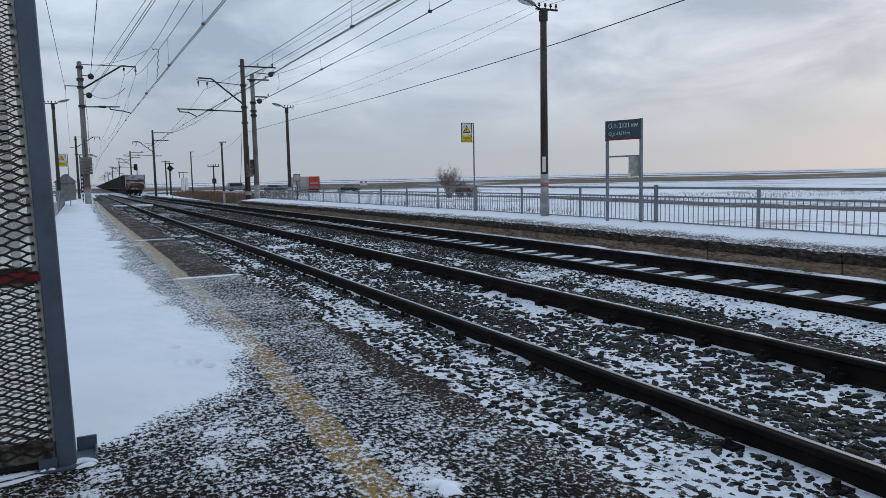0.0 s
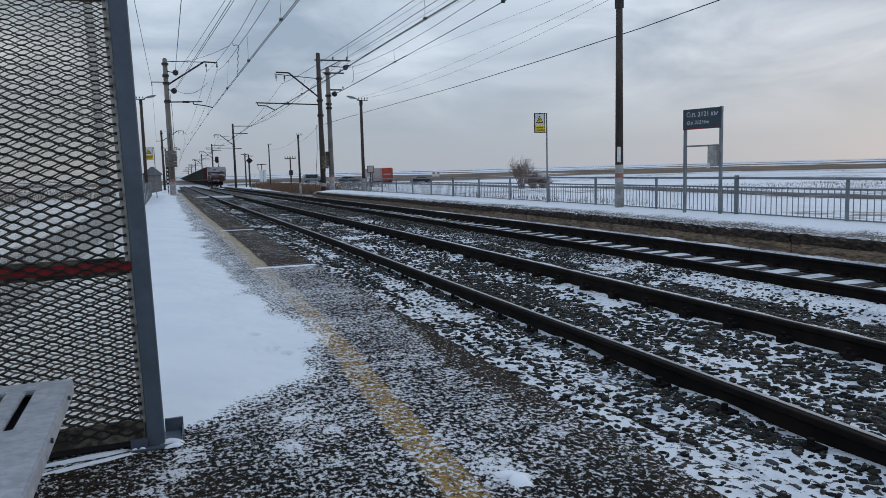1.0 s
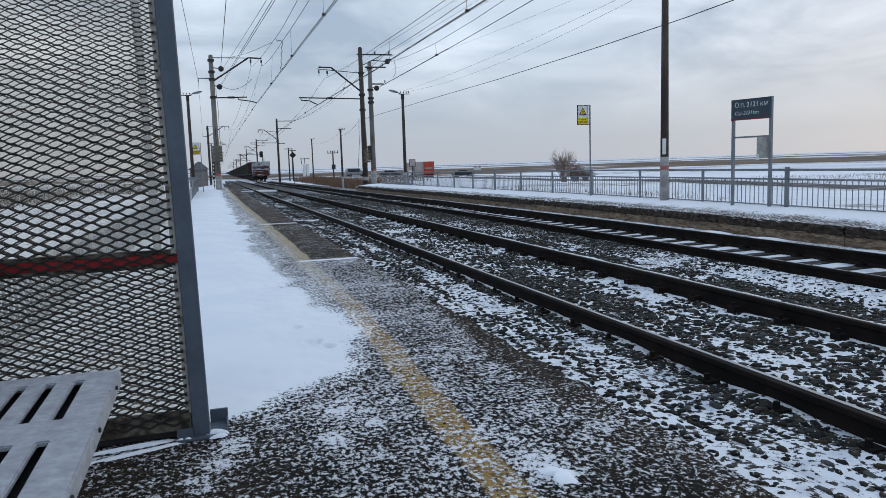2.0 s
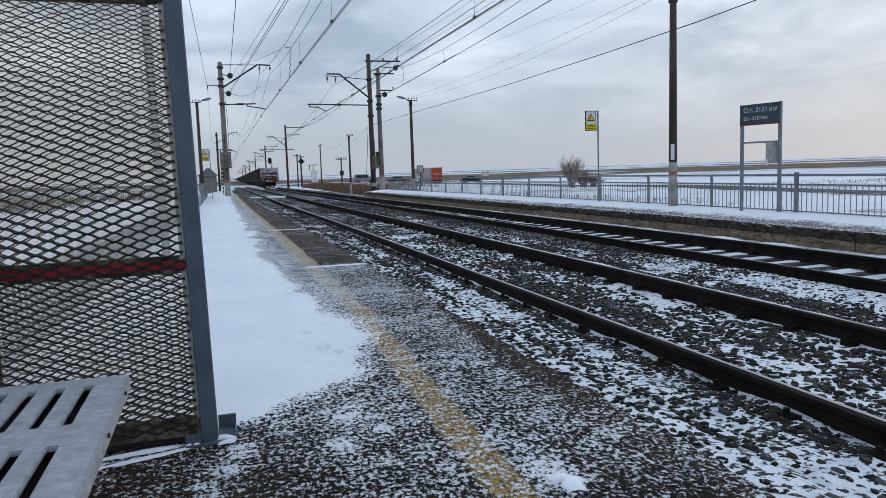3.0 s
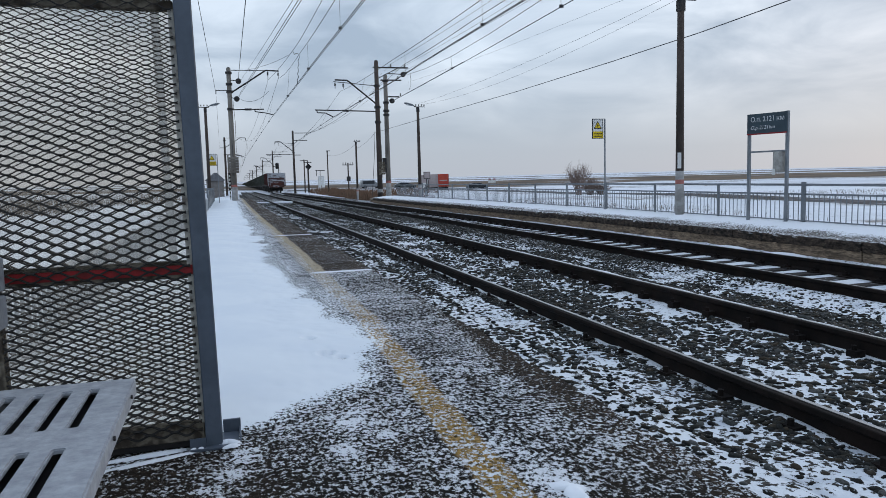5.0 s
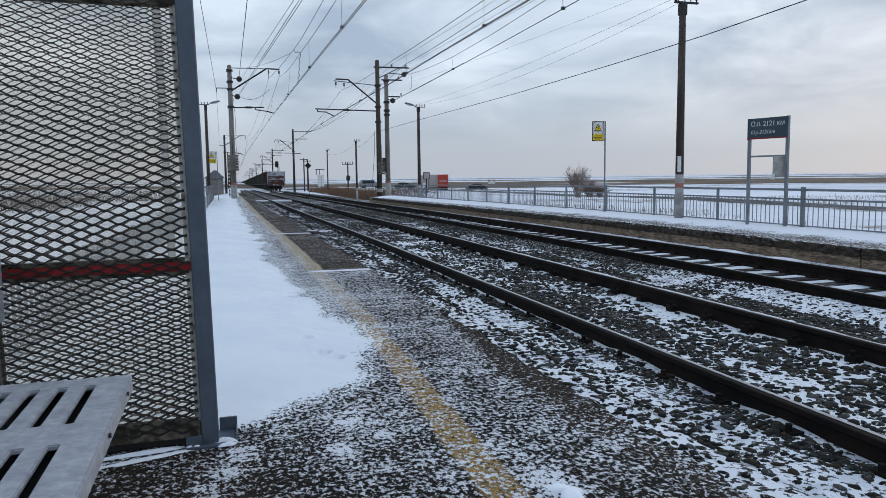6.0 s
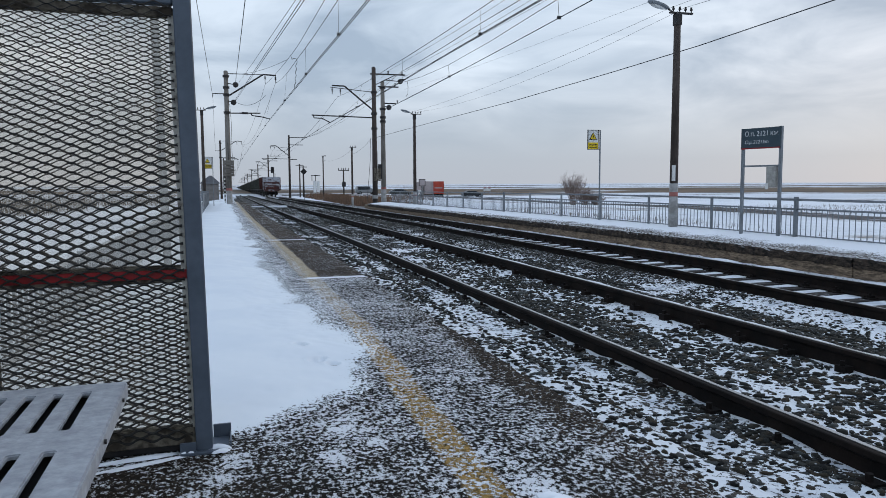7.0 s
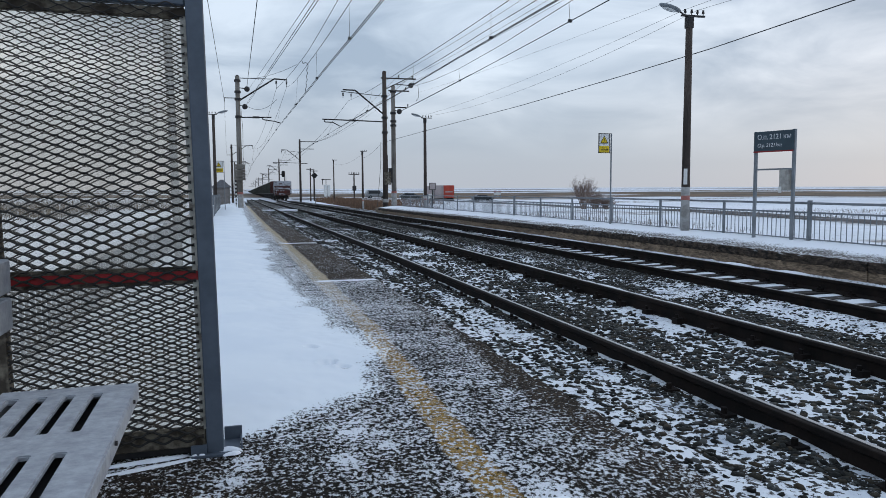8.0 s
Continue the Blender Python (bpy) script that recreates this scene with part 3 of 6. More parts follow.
YS = steps(-8, 0, 1.0) + steps(0.06, 22, 0.06) + steps(22.5, 64, 0.5)
platform = new("platform_near", strip("platform_near", [(-1.6, -1.4), (EDGE, -1.4), (EDGE + 0.012, -0.02), (EDGE - 0.01, 0.0), (-1.6, 0.0)], YS, M_PLATFORM))
for v in platform.data.vertices:
    if v.co.x - off(v.co.y) > EDGE - 0.1:
        v.co.x += 0.040 * noise.noise((v.co.y * 2.3, 0.0, 1.0)) + 0.034 * noise.noise((v.co.y * 8.0, 0.0, 2.0)) - 0.012
        v.co.z += 0.012 * noise.noise((v.co.y * 3.0, 0.0, 5.0)) - 0.006
tagged(platform, "low asphalt platform frosted with blown snow and a worn yellow line", "platform", kind="structure")
farplat = new("platform_far", strip("platform_far", [(FAREDGE + 0.02, -1.6), (13.0, -2.2), (12.0, ZP - 0.05), (11.2, ZP + 0.01), (10.55, ZP), (FAREDGE + 0.42, ZE + 0.012), (FAREDGE + 0.06, ZE - 0.035), (FAREDGE, ZE - 0.14), (FAREDGE + 0.05, ZE - 0.16)], steps(-8, 50, 1.0), [M_FARPLAT, M_CONCRETE], [1, 0, 0, 0, 0, 0, 1, 1, 1]))
tagged(farplat, "snow-covered low platform with a weathered concrete edge", "platform", kind="structure")


def drift_material():
    """Snow that thins out into separate grains on the asphalt along its edge."""
    nm = node_material("drifted_snow")
    m, b, tex, math_, step, mixc, bump, put, pos = nm
    stone = asphalt(nm)[0]
    at = m.node_tree.nodes.new("ShaderNodeAttribute")
    at.attribute_name = "cover"
    grains = math_("MULTIPLY_ADD", tex(46, 5, 0.66, (1.0, 0.80, 1.0)), 0.70, math_("MULTIPLY", tex(125, 3, 0.6, (1.0, 0.8, 1.0)), 0.30))
    thr = math_("SUBTRACT", 0.468, math_("MULTIPLY", math_("MAXIMUM", math_("ADD", at.outputs["Fac"], 0.02), 0.0), 1.1))
    sn = step(grains, thr, math_("ADD", thr, 0.06))
    snow = mixc(step(tex(1.2, 4), 0.4, 0.6), (0.70, 0.74, 0.778), (0.66, 0.705, 0.755))
    put(b.inputs["Base Color"], mixc(sn, stone, snow))
    b.inputs["Roughness"].default_value = 0.8
    b.inputs["Specular IOR Level"].default_value = 0.2
    bump(math_("ADD", sn, math_("MULTIPLY", tex(6, 4), 0.6)), 0.35, 0.008)
    return m


# snow drift on the near platform
def drift_edge(y):
    pts = ((3.28, -1.9), (3.36, -0.35), (3.45, 0.05), (3.8, 0.42), (4.4, 0.74), (5.0, 0.87), (5.5, 0.82), (6.2, 0.73), (7.8, 0.62), (10, 0.56), (21, 0.54), (64, 0.60))
    for (ya, xa), (yb, xb) in zip(pts, pts[1:]):
        if y <= yb:
            return xa + (xb - xa) * max(0.0, (y - ya) / (yb - ya))
    return 0.7


def drift_reach(x, y):
    return drift_edge(y) + 0.07 - x + 0.16 * noise.noise((x * 1.6, y * 1.6, 1.0)) + 0.07 * noise.noise((x * 5, y * 5, 2.0)) + 0.04 * noise.noise((x * 13, y * 11, 4.0)) + 0.17 * max(0.0, min(1.0, (y - 6) / 4)) * noise.noise((x * 1.2, y * 0.8, 21.0))


def drift_z(x, y):
    e = drift_reach(x, y)
    k = max(0.0, min(1.0, e / 0.7))
    h = 0.050 * k * k * (3 - 2 * k) + (0.004 if e > -0.07 else max(-0.02, 0.004 + (e + 0.07) * 0.3))
    h += (0.010 * noise.noise((x * 1.3, y * 1.1, 7.0)) + 0.003 * noise.noise((x * 7, y * 5, 9.0))) * k
    for dx, dy, r in ((0.55, 4.66, 0.055), (0.64, 4.58, 0.045), (0.60, 4.72, 0.03), (0.50, 5.15, 0.05)):
        q = math.hypot(x - dx, (y - dy) * 0.8) / r
        h -= 0.030 * max(0.0, 1 - q * q) - 0.006 * max(0.0, 1 - abs(q - 1.3) * 2.5)
    return (x + off(y), y, h - drop(y))


snow_drift = grid_mesh("snow_drift", [-1.55 + 0.05 * k for k in range(32)] + [0.05 + 0.016 * k for k in range(72)], steps(3.2, 9, 0.016) + steps(9.05, 12, 0.04) + steps(12.05, 63.5, 0.08, 1.02), drift_z, drift_material())
cover = snow_drift.data.attributes.new("cover", "FLOAT", "POINT")
cover.data.foreach_set("value", [drift_reach(v.co.x - off(v.co.y), v.co.y) for v in snow_drift.data.vertices])
tagged(snow_drift, "smooth blown snow drift lying on the platform", "snow", kind="structure")


# ---------------- rails, sleepers, fastenings ----------------
def rail(xc, zh):
    prof = [(-0.036, -0.004), (-0.030, 0.0), (0.016, 0.0), (0.036, -0.003), (0.037, -0.03), (0.010, -0.05), (0.009, -0.14), (0.075, -0.165), (0.075, -0.18), (-0.075, -0.18), (-0.075, -0.165), (-0.009, -0.14), (-0.010, -0.05), (-0.037, -0.03)]
    ys = steps(-8, 60, 1.0) + steps(61, 700, 2.0, 1.03)
    t = thing("rail", "rusty steel rail with a polished running head", "rail", "rails of the two tracks")
    body = new("rail_body", strip("rail_body", [(xc + a, zh + c) for a, c in prof], ys, M_RAIL))
    band = new("running_band", strip("running_band", [(xc + 0.002, zh - 0.006), (xc + 0.036, zh - 0.006), (xc + 0.0345, zh + 0.001), (xc + 0.002, zh + 0.003)], ys, M_RAILTOP))
    body.parent = band.parent = t
    tagged(band, "polished running band")


for xc, zh in ((RA, ZN), (RB, ZN), (RC, ZF), (RD, ZF)):
    rail(xc, zh)


def sleeper_thing():
    t = thing("sleeper", "dark creosoted timber sleeper lying in snow", "sleeper", "sleepers of the far track")
    part("timber", boxes((-1.22, 1.22, -0.115, 0.115, -0.15, 0.002), bevel=0.012), M_SLEEPER, t)
    for x in (-0.76, 0.76):
        bm = boxes((x - 0.18, x + 0.18, -0.075, 0.075, -0.002, 0.018))
        for s in (-1, 1):
            rod(bm, (x + s * 0.115, 0, 0.0), (x + s * 0.115, 0, 0.085), 0.022, 0.016, 6)
            box(bm, x + s * 0.10 - 0.035, x + s * 0.10 + 0.035, -0.035, 0.035, 0.018, 0.052)
        part("fastening", bm, M_RAIL, t)
    return t


first = sleeper_thing()
ymin = SLEEP0
first.matrix_basis = on_line((RC + RD) / 2, ymin, ZF - 0.185)
for k in range(1, 150):
    y = ymin + SLEEP * k
    copy_thing(first, on_line((RC + RD) / 2 + random.uniform(-0.03, 0.03), y, ZF - 0.183 + random.uniform(-0.006, 0.004), random.uniform(-0.6, 0.6)))


def clip_thing():
    t = thing("rail_fastening", "dark bolted rail fastening half buried in ballast", "fastening", "fastenings of the near track")
    for x in (-0.76, 0.76):
        bm = boxes((x - 0.13, x + 0.13, -0.05, 0.05, -0.05, -0.02))
        for s in (-1, 1):
            rod(bm, (x + s * 0.115, 0, -0.06), (x + s * 0.115, 0, 0.085), 0.024, 0.018, 6)
            box(bm, x + s * 0.10 - 0.04, x + s * 0.10 + 0.04, -0.045, 0.045, -0.05, 0.05)
        part("clamp", bm, M_RAIL, t)
    return t


clip = clip_thing()
clip.matrix_basis = on_line((RA + RB) / 2, 1.3, ZN - 0.145)
for k in range(1, 75):
    copy_thing(clip, on_line((RA + RB) / 2, 1.3 + 0.545 * k, ZN - 0.145))


# ---------------- ballast stones ----------------
def stones(name, regions, label):
    """Angular crushed stones over stretches (x0, x1, y0, y1, number, smallest, largest)."""
    ico_bm = bmesh.new()
    bmesh.ops.create_icosphere(ico_bm, subdivisions=1, radius=1.0)
    base = np.array([v.co[:] for v in ico_bm.verts])
    tri = np.array([[v.index for v in f.verts] for f in ico_bm.faces])
    ico_bm.free()
    rng = np.random.default_rng(7)
    shapes = [base * rng.uniform(0.58, 1.15, (len(base), 1)) for _ in range(24)]
    V, F, nv = [], [], 0
    for x0, x1, y0, y1, num, s0, s1 in regions:
        for _ in range(num):
            x, y = rng.uniform(x0, x1), rng.uniform(y0, y1)
            if noise.noise((x * 1.1, y * 0.8, 11.0)) + 0.7 * noise.noise((x * 3.1, y * 2.8, 14.0)) < rng.uniform(-0.72, 0.46) - (0.30 if RA - 0.22 < x < RA else 0.0):
                continue
            if min(abs(x - r) for r in (RA, RB, RC, RD)) < 0.07:
                continue
            s = rng.uniform(s0, s1)
            p = shapes[rng.integers(24)] * (s * np.array([rng.uniform(0.8, 1.55), rng.uniform(0.6, 1.1), rng.uniform(0.34, 0.60)]))
            a, b_ = rng.uniform(0, 6.28), rng.uniform(-0.5, 0.5)
            ca, sa, cb, sb = math.cos(a), math.sin(a), math.cos(b_), math.sin(b_)
            p = p @ np.array([[1, 0, 0], [0, cb, -sb], [0, sb, cb]]).T @ np.array([[ca, -sa, 0], [sa, ca, 0], [0, 0, 1]]).T
            V.append(p + np.array([x + off(y), y, bed_z(x, y)[2] + s * rng.uniform(-0.22, 0.16)]))
            F.append(tri + nv)
            nv += len(base)
    V, F = np.concatenate(V), np.concatenate(F)
    me = bpy.data.meshes.new(name)
    me.vertices.add(len(V))
    me.vertices.foreach_set("co", V.astype(np.float32).ravel())
    me.loops.add(F.size)
    me.loops.foreach_set("vertex_index", F.astype(np.int32).ravel())
    me.polygons.add(len(F))
    me.polygons.foreach_set("loop_start", np.arange(0, F.size, 3, dtype=np.int32))
    me.update(calc_edges=True)
    me.materials.append(M_STONE)
    return tagged(new(name, me), label, "ballast", kind="stuff")


stones("ballast_stones", [
    (EDGE + 0.02, RA - 0.08, -6, 9, 10200, 0.012, 0.033), (EDGE + 0.02, RA - 0.08, 9, 26, 8500, 0.017, 0.036), (RA - 0.22, RA - 0.07, -2, 14, 3200, 0.014, 0.034),
    (RA + 0.08, RB - 0.08, -6, 10, 20500, 0.016, 0.044), (RA + 0.08, RB - 0.08, 10, 30, 15500, 0.018, 0.040), (RA - 0.8, RB + 0.4, 26, 55, 12000, 0.024, 0.04),
    (RB + 0.92, RC - 0.80, -6, 14, 14500, 0.020, 0.052), (RB + 0.72, RC - 0.50, -6, 14, 5200, 0.014, 0.036), (RB + 0.60, RC - 0.75, 14, 50, 11500, 0.024, 0.048),
    (RC - 0.75, RC - 0.1, 0, 9, 1500, 0.012, 0.028), (RC - 0.75, RC - 0.1, 8, 12, 1100, 0.018, 0.034), (RC - 0.75, RC - 0.1, 11, 24, 5000, 0.02, 0.038), (RC - 0.75, RC - 0.1, 24, 50, 3200, 0.02, 0.036), (RC + 0.1, RD - 0.1, 26, 50, 2800, 0.02, 0.034),
], "dark crushed granite ballast stones poking through snow")


# ---------------- shelter end wall and bench ----------------
LEAN = 0.016


def lean(bm):
    for v in bm.verts:
        v.co.x -= LEAN * v.co.z
    return bm


def expanded_sheet(x0, x1, z0, z1, y, W=0.098, H=0.0375, strand=0.0044, depth=0.009, flip=1):
    """Expanded-metal lattice: pointed waves that meet at their crests."""
    bm = bmesh.new()
    n = 10
    tilt = 0.35
    for r in range(int((z1 - z0) / H * 2) + 1):
        zc = z0 + r * H / 2
        ph = (r % 2) * math.pi
        prev = None
        for i in range(int((x1 - x0) / W * n) + 1):
            x = x0 + i * W / n
            s = math.sin(i * math.tau / n + ph)
            s = 0.85 * s + 0.15 * math.asin(s) * 2 / math.pi
            z = zc + s * H * 0.255
            cur = [bm.verts.new((x, y + dy, z + dz + tilt * dy * flip)) for dy, dz in ((-depth / 2, -strand / 2), (-depth / 2, strand / 2), (depth / 2, strand / 2), (depth / 2, -strand / 2))]
            if prev:
                for k in range(4):
                    bm.faces.new((prev[k], prev[(k + 1) % 4], cur[(k + 1) % 4], cur[k]))
            prev = cur
    return bm


def dirty_sheet_material(name="dirty_clear_sheet", least=0.06, most=0.22, tint=(0.74, 0.70, 0.65)):
    m = bpy.data.materials.new(name)
    m.use_nodes = True
    nt = m.node_tree
    nt.nodes.clear()
    out_ = nt.nodes.new("ShaderNodeOutputMaterial")
    clear, dirt, mx = nt.nodes.new("ShaderNodeBsdfTransparent"), nt.nodes.new("ShaderNodeBsdfTranslucent"), nt.nodes.new("ShaderNodeMixShader")
    clear.inputs[0].default_value = (0.96, 0.93, 0.88, 1)
    dirt.inputs[0].default_value = (*tint, 1)
    geo = nt.nodes.new("ShaderNodeNewGeometry")
    nz = nt.nodes.new("ShaderNodeTexNoise")
    nz.inputs["Scale"].default_value, nz.inputs["Detail"].default_value = 5.0, 6.0
    mr = nt.nodes.new("ShaderNodeMapRange")
    mr.inputs[1].default_value, mr.inputs[2].default_value, mr.inputs[3].default_value, mr.inputs[4].default_value = 0.3, 0.7, least, most
    nt.links.new(geo.outputs["Position"], nz.inputs["Vector"])
    nt.links.new(nz.outputs["Fac"], mr.inputs[0])
    nt.links.new(mr.outputs[0], mx.inputs[0])
    nt.links.new(clear.outputs[0], mx.inputs[1])
    nt.links.new(dirt.outputs[0], mx.inputs[2])
    nt.links.new(mx.outputs[0], out_.inputs[0])
    return m


M_SHEET = dirty_sheet_material()
M_MILKY = dirty_sheet_material("milky_plastic", 0.62, 0.80, (0.50, 0.53, 0.56))
M_PALEPAINT = mat("pale_flaked_paint", (0.55, 0.53, 0.47), (0.24, 0.21, 0.18), scale=22, lo=0.52, hi=0.66, rough=0.8, bump=0.2, bscale=60)
shelter = thing("waiting_shelter", "grey steel waiting shelter end wall with double expanded-metal mesh", "shelter")
part("post", lean(boxes((-0.150, -0.080, 3.235, 3.305, 0.01, 2.45), bevel=0.004)), M_GREY, shelter, "slate-grey square steel post")
part("base_plate", boxes((-0.215, -0.012, 3.205, 3.40, 0.0, 0.012), bevel=0.002), M_GREY, shelter)
part("base_angle", boxes((-0.079, -0.002, 3.392, 3.404, 0.0, 0.070), (-0.010, -0.002, 3.25, 3.392, 0.010, 0.035), bevel=0.002), M_GREY, shelter)
part("base_gusset", boxes((-0.215, -0.15, 3.215, 3.224, 0.012, 0.055)), M_GREY, shelter)
part("mesh_sheet", lean(expanded_sheet(-0.885, -0.153, 0.075, 1.90, 3.248, strand=0.0037, depth=0.011)), M_RUST, shelter, "rusty dark expanded-metal sheet")
part("mesh_sheet", lean(expanded_sheet(-0.885, -0.153, 0.1160, 0.775, 3.318, strand=0.0027, depth=0.009)), M_RUST, shelter, "rusty dark expanded-metal sheet")
part("mesh_sheet", lean(expanded_sheet(-0.885, -0.153, 0.819, 1.90, 3.318, strand=0.0035, depth=0.009)), M_RUST, shelter, "rusty dark expanded-metal sheet")
part("bottom_rail", lean(boxes((-0.95, -0.152, 3.262, 3.31, 0.035, 0.115), bevel=0.004)), M_OLDPAINT, shelter, "flaking brown bottom rail")
part("top_rail", lean(boxes((-0.95, -0.152, 3.262, 3.31, 1.845, 1.885), bevel=0.004)), M_OLDPAINT, shelter, "flaking brown top rail")
part("top_tube", lean(boxes((-0.95, -0.152, 3.25, 3.30, 1.892, 1.93), bevel=0.006)), M_GREY, shelter)
part("mid_rail", lean(boxes((-0.95, -0.152, 3.265, 3.31, 0.742, 0.815), bevel=0.004)), M_OLDPAINT, shelter, "flaking brown middle rail")
part("red_band", lean(boxes((-0.95, -0.152, 3.256, 3.2645, 0.760, 0.799))), M_RED, shelter, "red painted band")
part("side_strip", lean(boxes((-0.174, -0.1515, 3.262, 3.31, 0.11, 1.85))), M_PALEPAINT, shelter, "pale flaking side strip")
part("back_strip", lean(boxes((-0.247, -0.214, 3.345, 3.352, 0.80, 2.2))), M_MILKY, shelter, "pale grey upright behind the mesh")
part("corner_post", lean(boxes((-0.945, -0.885, 3.25, 3.31, 0.0, 2.45), bevel=0.004)), M_OLDPAINT, shelter, "flaking brown corner post")
pane_ob = part("clear_sheet", lean(boxes((-0.93, -0.176, 3.290, 3.293, 0.115, 1.845))), M_SHEET, shelter, "dirty clear plastic sheet between the meshes")
part("ground_channel", boxes((-0.95, -0.20, 3.29, 3.36, 0.0, 0.03), bevel=0.003), M_STEEL, shelter)


def slotted_plate(x0, x1, y0, y1, z0, z1, slots):
    """One thick plate with round-ended slots (x, y_low, y_high, half width) cut through it."""
    bm = bmesh.new()

    def loop(pts):
        vs = [bm.verts.new((x, y, z1)) for x, y in pts]
        return [bm.edges.new((vs[k], vs[(k + 1) % len(vs)])) for k in range(len(vs))]

    r = 0.012
    outline = []
    for cx, cy, a0 in ((x1 - r, y1 - r, 0), (x0 + r, y1 - r, 90), (x0 + r, y0 + r, 180), (x1 - r, y0 + r, 270)):
        outline += [(cx + r * math.cos(radians(a0 + 30 * k)), cy + r * math.sin(radians(a0 + 30 * k))) for k in range(4)]
    edges = loop(outline)
    for x, a, c, w in slots:
        q = 0.007
        e_ = []
        for cx, cy, a0 in ((x + w - q, c - q, 0), (x - w + q, c - q, 90), (x - w + q, a + q, 180), (x + w - q, a + q, 270)):
            e_ += [(cx + q * math.cos(radians(a0 + 30 * k)), cy + q * math.sin(radians(a0 + 30 * k))) for k in range(4)]
        edges += loop(e_)
    bmesh.ops.triangle_fill(bm, use_beauty=True, use_dissolve=False, edges=edges)
    top = list(bm.faces)
    ext = bmesh.ops.extrude_face_region(bm, geom=top)
    for v in ext["geom"]:
        if isinstance(v, bmesh.types.BMVert):
            v.co.z = z0
    rims = [e for e in bm.edges if e.is_manifold and abs(e.verts[0].co.z - z1) < 1e-6 and abs(e.verts[1].co.z - z1) < 1e-6 and any(abs(f.normal.z) < 0.5 or f.calc_center_median().z < z1 - 1e-4 for f in e.link_faces)]
    bmesh.ops.bevel(bm, geom=rims, offset=0.004, segments=2, affect="EDGES")
    return bm


def slotted_bench():
    t = thing("bench", "silver-painted slotted steel bench with a dusting of snow", "bench")
    x1, x0, z1, z0 = -0.362, -0.80, 0.45, 0.41
    rows = [(2.285, 2.695), (1.695, 2.105), (1.105, 1.515), (0.515, 0.925), (-0.075, 0.335)]
    part("seat", slotted_plate(x0, x1, -0.20, 2.80, z1 - 0.014, z1, [(x1 - 0.118 - 0.086 * k, a, c, 0.0145) for k in range(4) for a, c in rows]), M_BENCH, t, "slotted seat dusted with frost")
    part("front_flange", boxes((x1 - 0.006, x1 + 0.001, -0.19, 2.79, z0 - 0.014, z1 - 0.006), bevel=0.002), M_BENCH, t)
    part("end_flange", boxes((x0 + 0.01, x1 - 0.008, 2.793, 2.799, z0 - 0.014, z1 - 0.006), bevel=0.002), M_BENCH, t)
    # added sheet: its black stands in for the shade seen through the slots
    part("slot_shade", boxes((x0 + 0.01, x1 - 0.012, -0.19, 2.79, z0 - 0.012, z0 - 0.006)), M_BLACK, t, "added black sheet standing in for the shade inside the slots")
    for yb in (2.62, 2.2, 1.75):
        part("bolt", rods(((x1 + 0.003, yb, z1 - 0.02), (x1 + 0.009, yb, z1 - 0.02), 0.008), n=6), M_STEEL, t)
    for za, zb in ((0.60, 0.725), (0.745, 0.875)):
        part("back_board", boxes((-0.90, -0.858, -0.1, 3.215, za, zb), bevel=0.006), M_BENCH, t, "silver back board")
    for y in (2.50, 0.35):
        bm = boxes((-0.80, -0.76, y - 0.02, y + 0.02, 0.0, z0 + 0.01), (-0.60, -0.56, y - 0.02, y + 0.02, 0.0, z0 - 0.02), (-0.80, -0.40, y - 0.02, y + 0.02, z0 - 0.045, z0 - 0.013), (-0.925, -0.901, y - 0.02, y + 0.02, 0.0, 0.88), (-0.925, -0.76, y - 0.02, y + 0.02, z0 - 0.03, z0 + 0.0))
        part("leg", bm, M_GREY, t, "grey steel leg frame")
    return t


slotted_bench()


# ---------------- far platform: railing, lamps, signs ----------------
def railing_section(length=2.59):
    t = thing("railing", "grey painted steel platform railing section", "railing", "railing sections of the far platform")
    part("post", boxes((-0.025, 0.025, -0.025, 0.025, -0.02, 0.80), bevel=0.004), M_FENCE, t)
    part("top_rail", boxes((-0.022, 0.022, 0.03, length - 0.03, 0.755, 0.80), bevel=0.004), M_FENCE, t)
    part("middle_rail", boxes((-0.018, 0.018, 0.03, length - 0.03, 0.575, 0.61), bevel=0.003), M_FENCE, t)
    part("bottom_rail", boxes((-0.015, 0.015, 0.03, length - 0.03, 0.06, 0.085), bevel=0.003), M_FENCE, t)
    n = 20
    bar = None
    for k in range(1, n):
        y = k * length / n
        if bar is None:
            bar = part("baluster", boxes((-0.006, 0.006, -0.006, 0.006, 0.085, 0.575)), M_FENCE, t)
            bar.location.y = y
        else:
            share("baluster", bar, t, (0, y, 0))
    return t


FX, F0, FL = 10.9, 11.80, 2.59
sec = railing_section()
sec.matrix_basis = on_line(FX, F0, ZP - 0.045)
for k in list(range(-4, 0)) + list(range(1, 14)):
    copy_thing(sec, on_line(FX, F0 + FL * k, ZP - 0.045, random.uniform(-0.3, 0.3)))


for yk in (F0, F0 + FL * 3, F0 + FL * 6):
    tp_ob = thing("railing_post", "stout square grey railing post with a base plate", "post", "stout railing posts", m=on_line(FX, yk, ZP - 0.02))
    part("tube", boxes((-0.035, 0.035, -0.035, 0.035, 0.0, 0.81), bevel=0.006), M_FENCE, tp_ob)
    part("base_plate", boxes((-0.08, 0.08, -0.08, 0.08, 0.005, 0.025), bevel=0.004), M_STEEL, tp_ob)


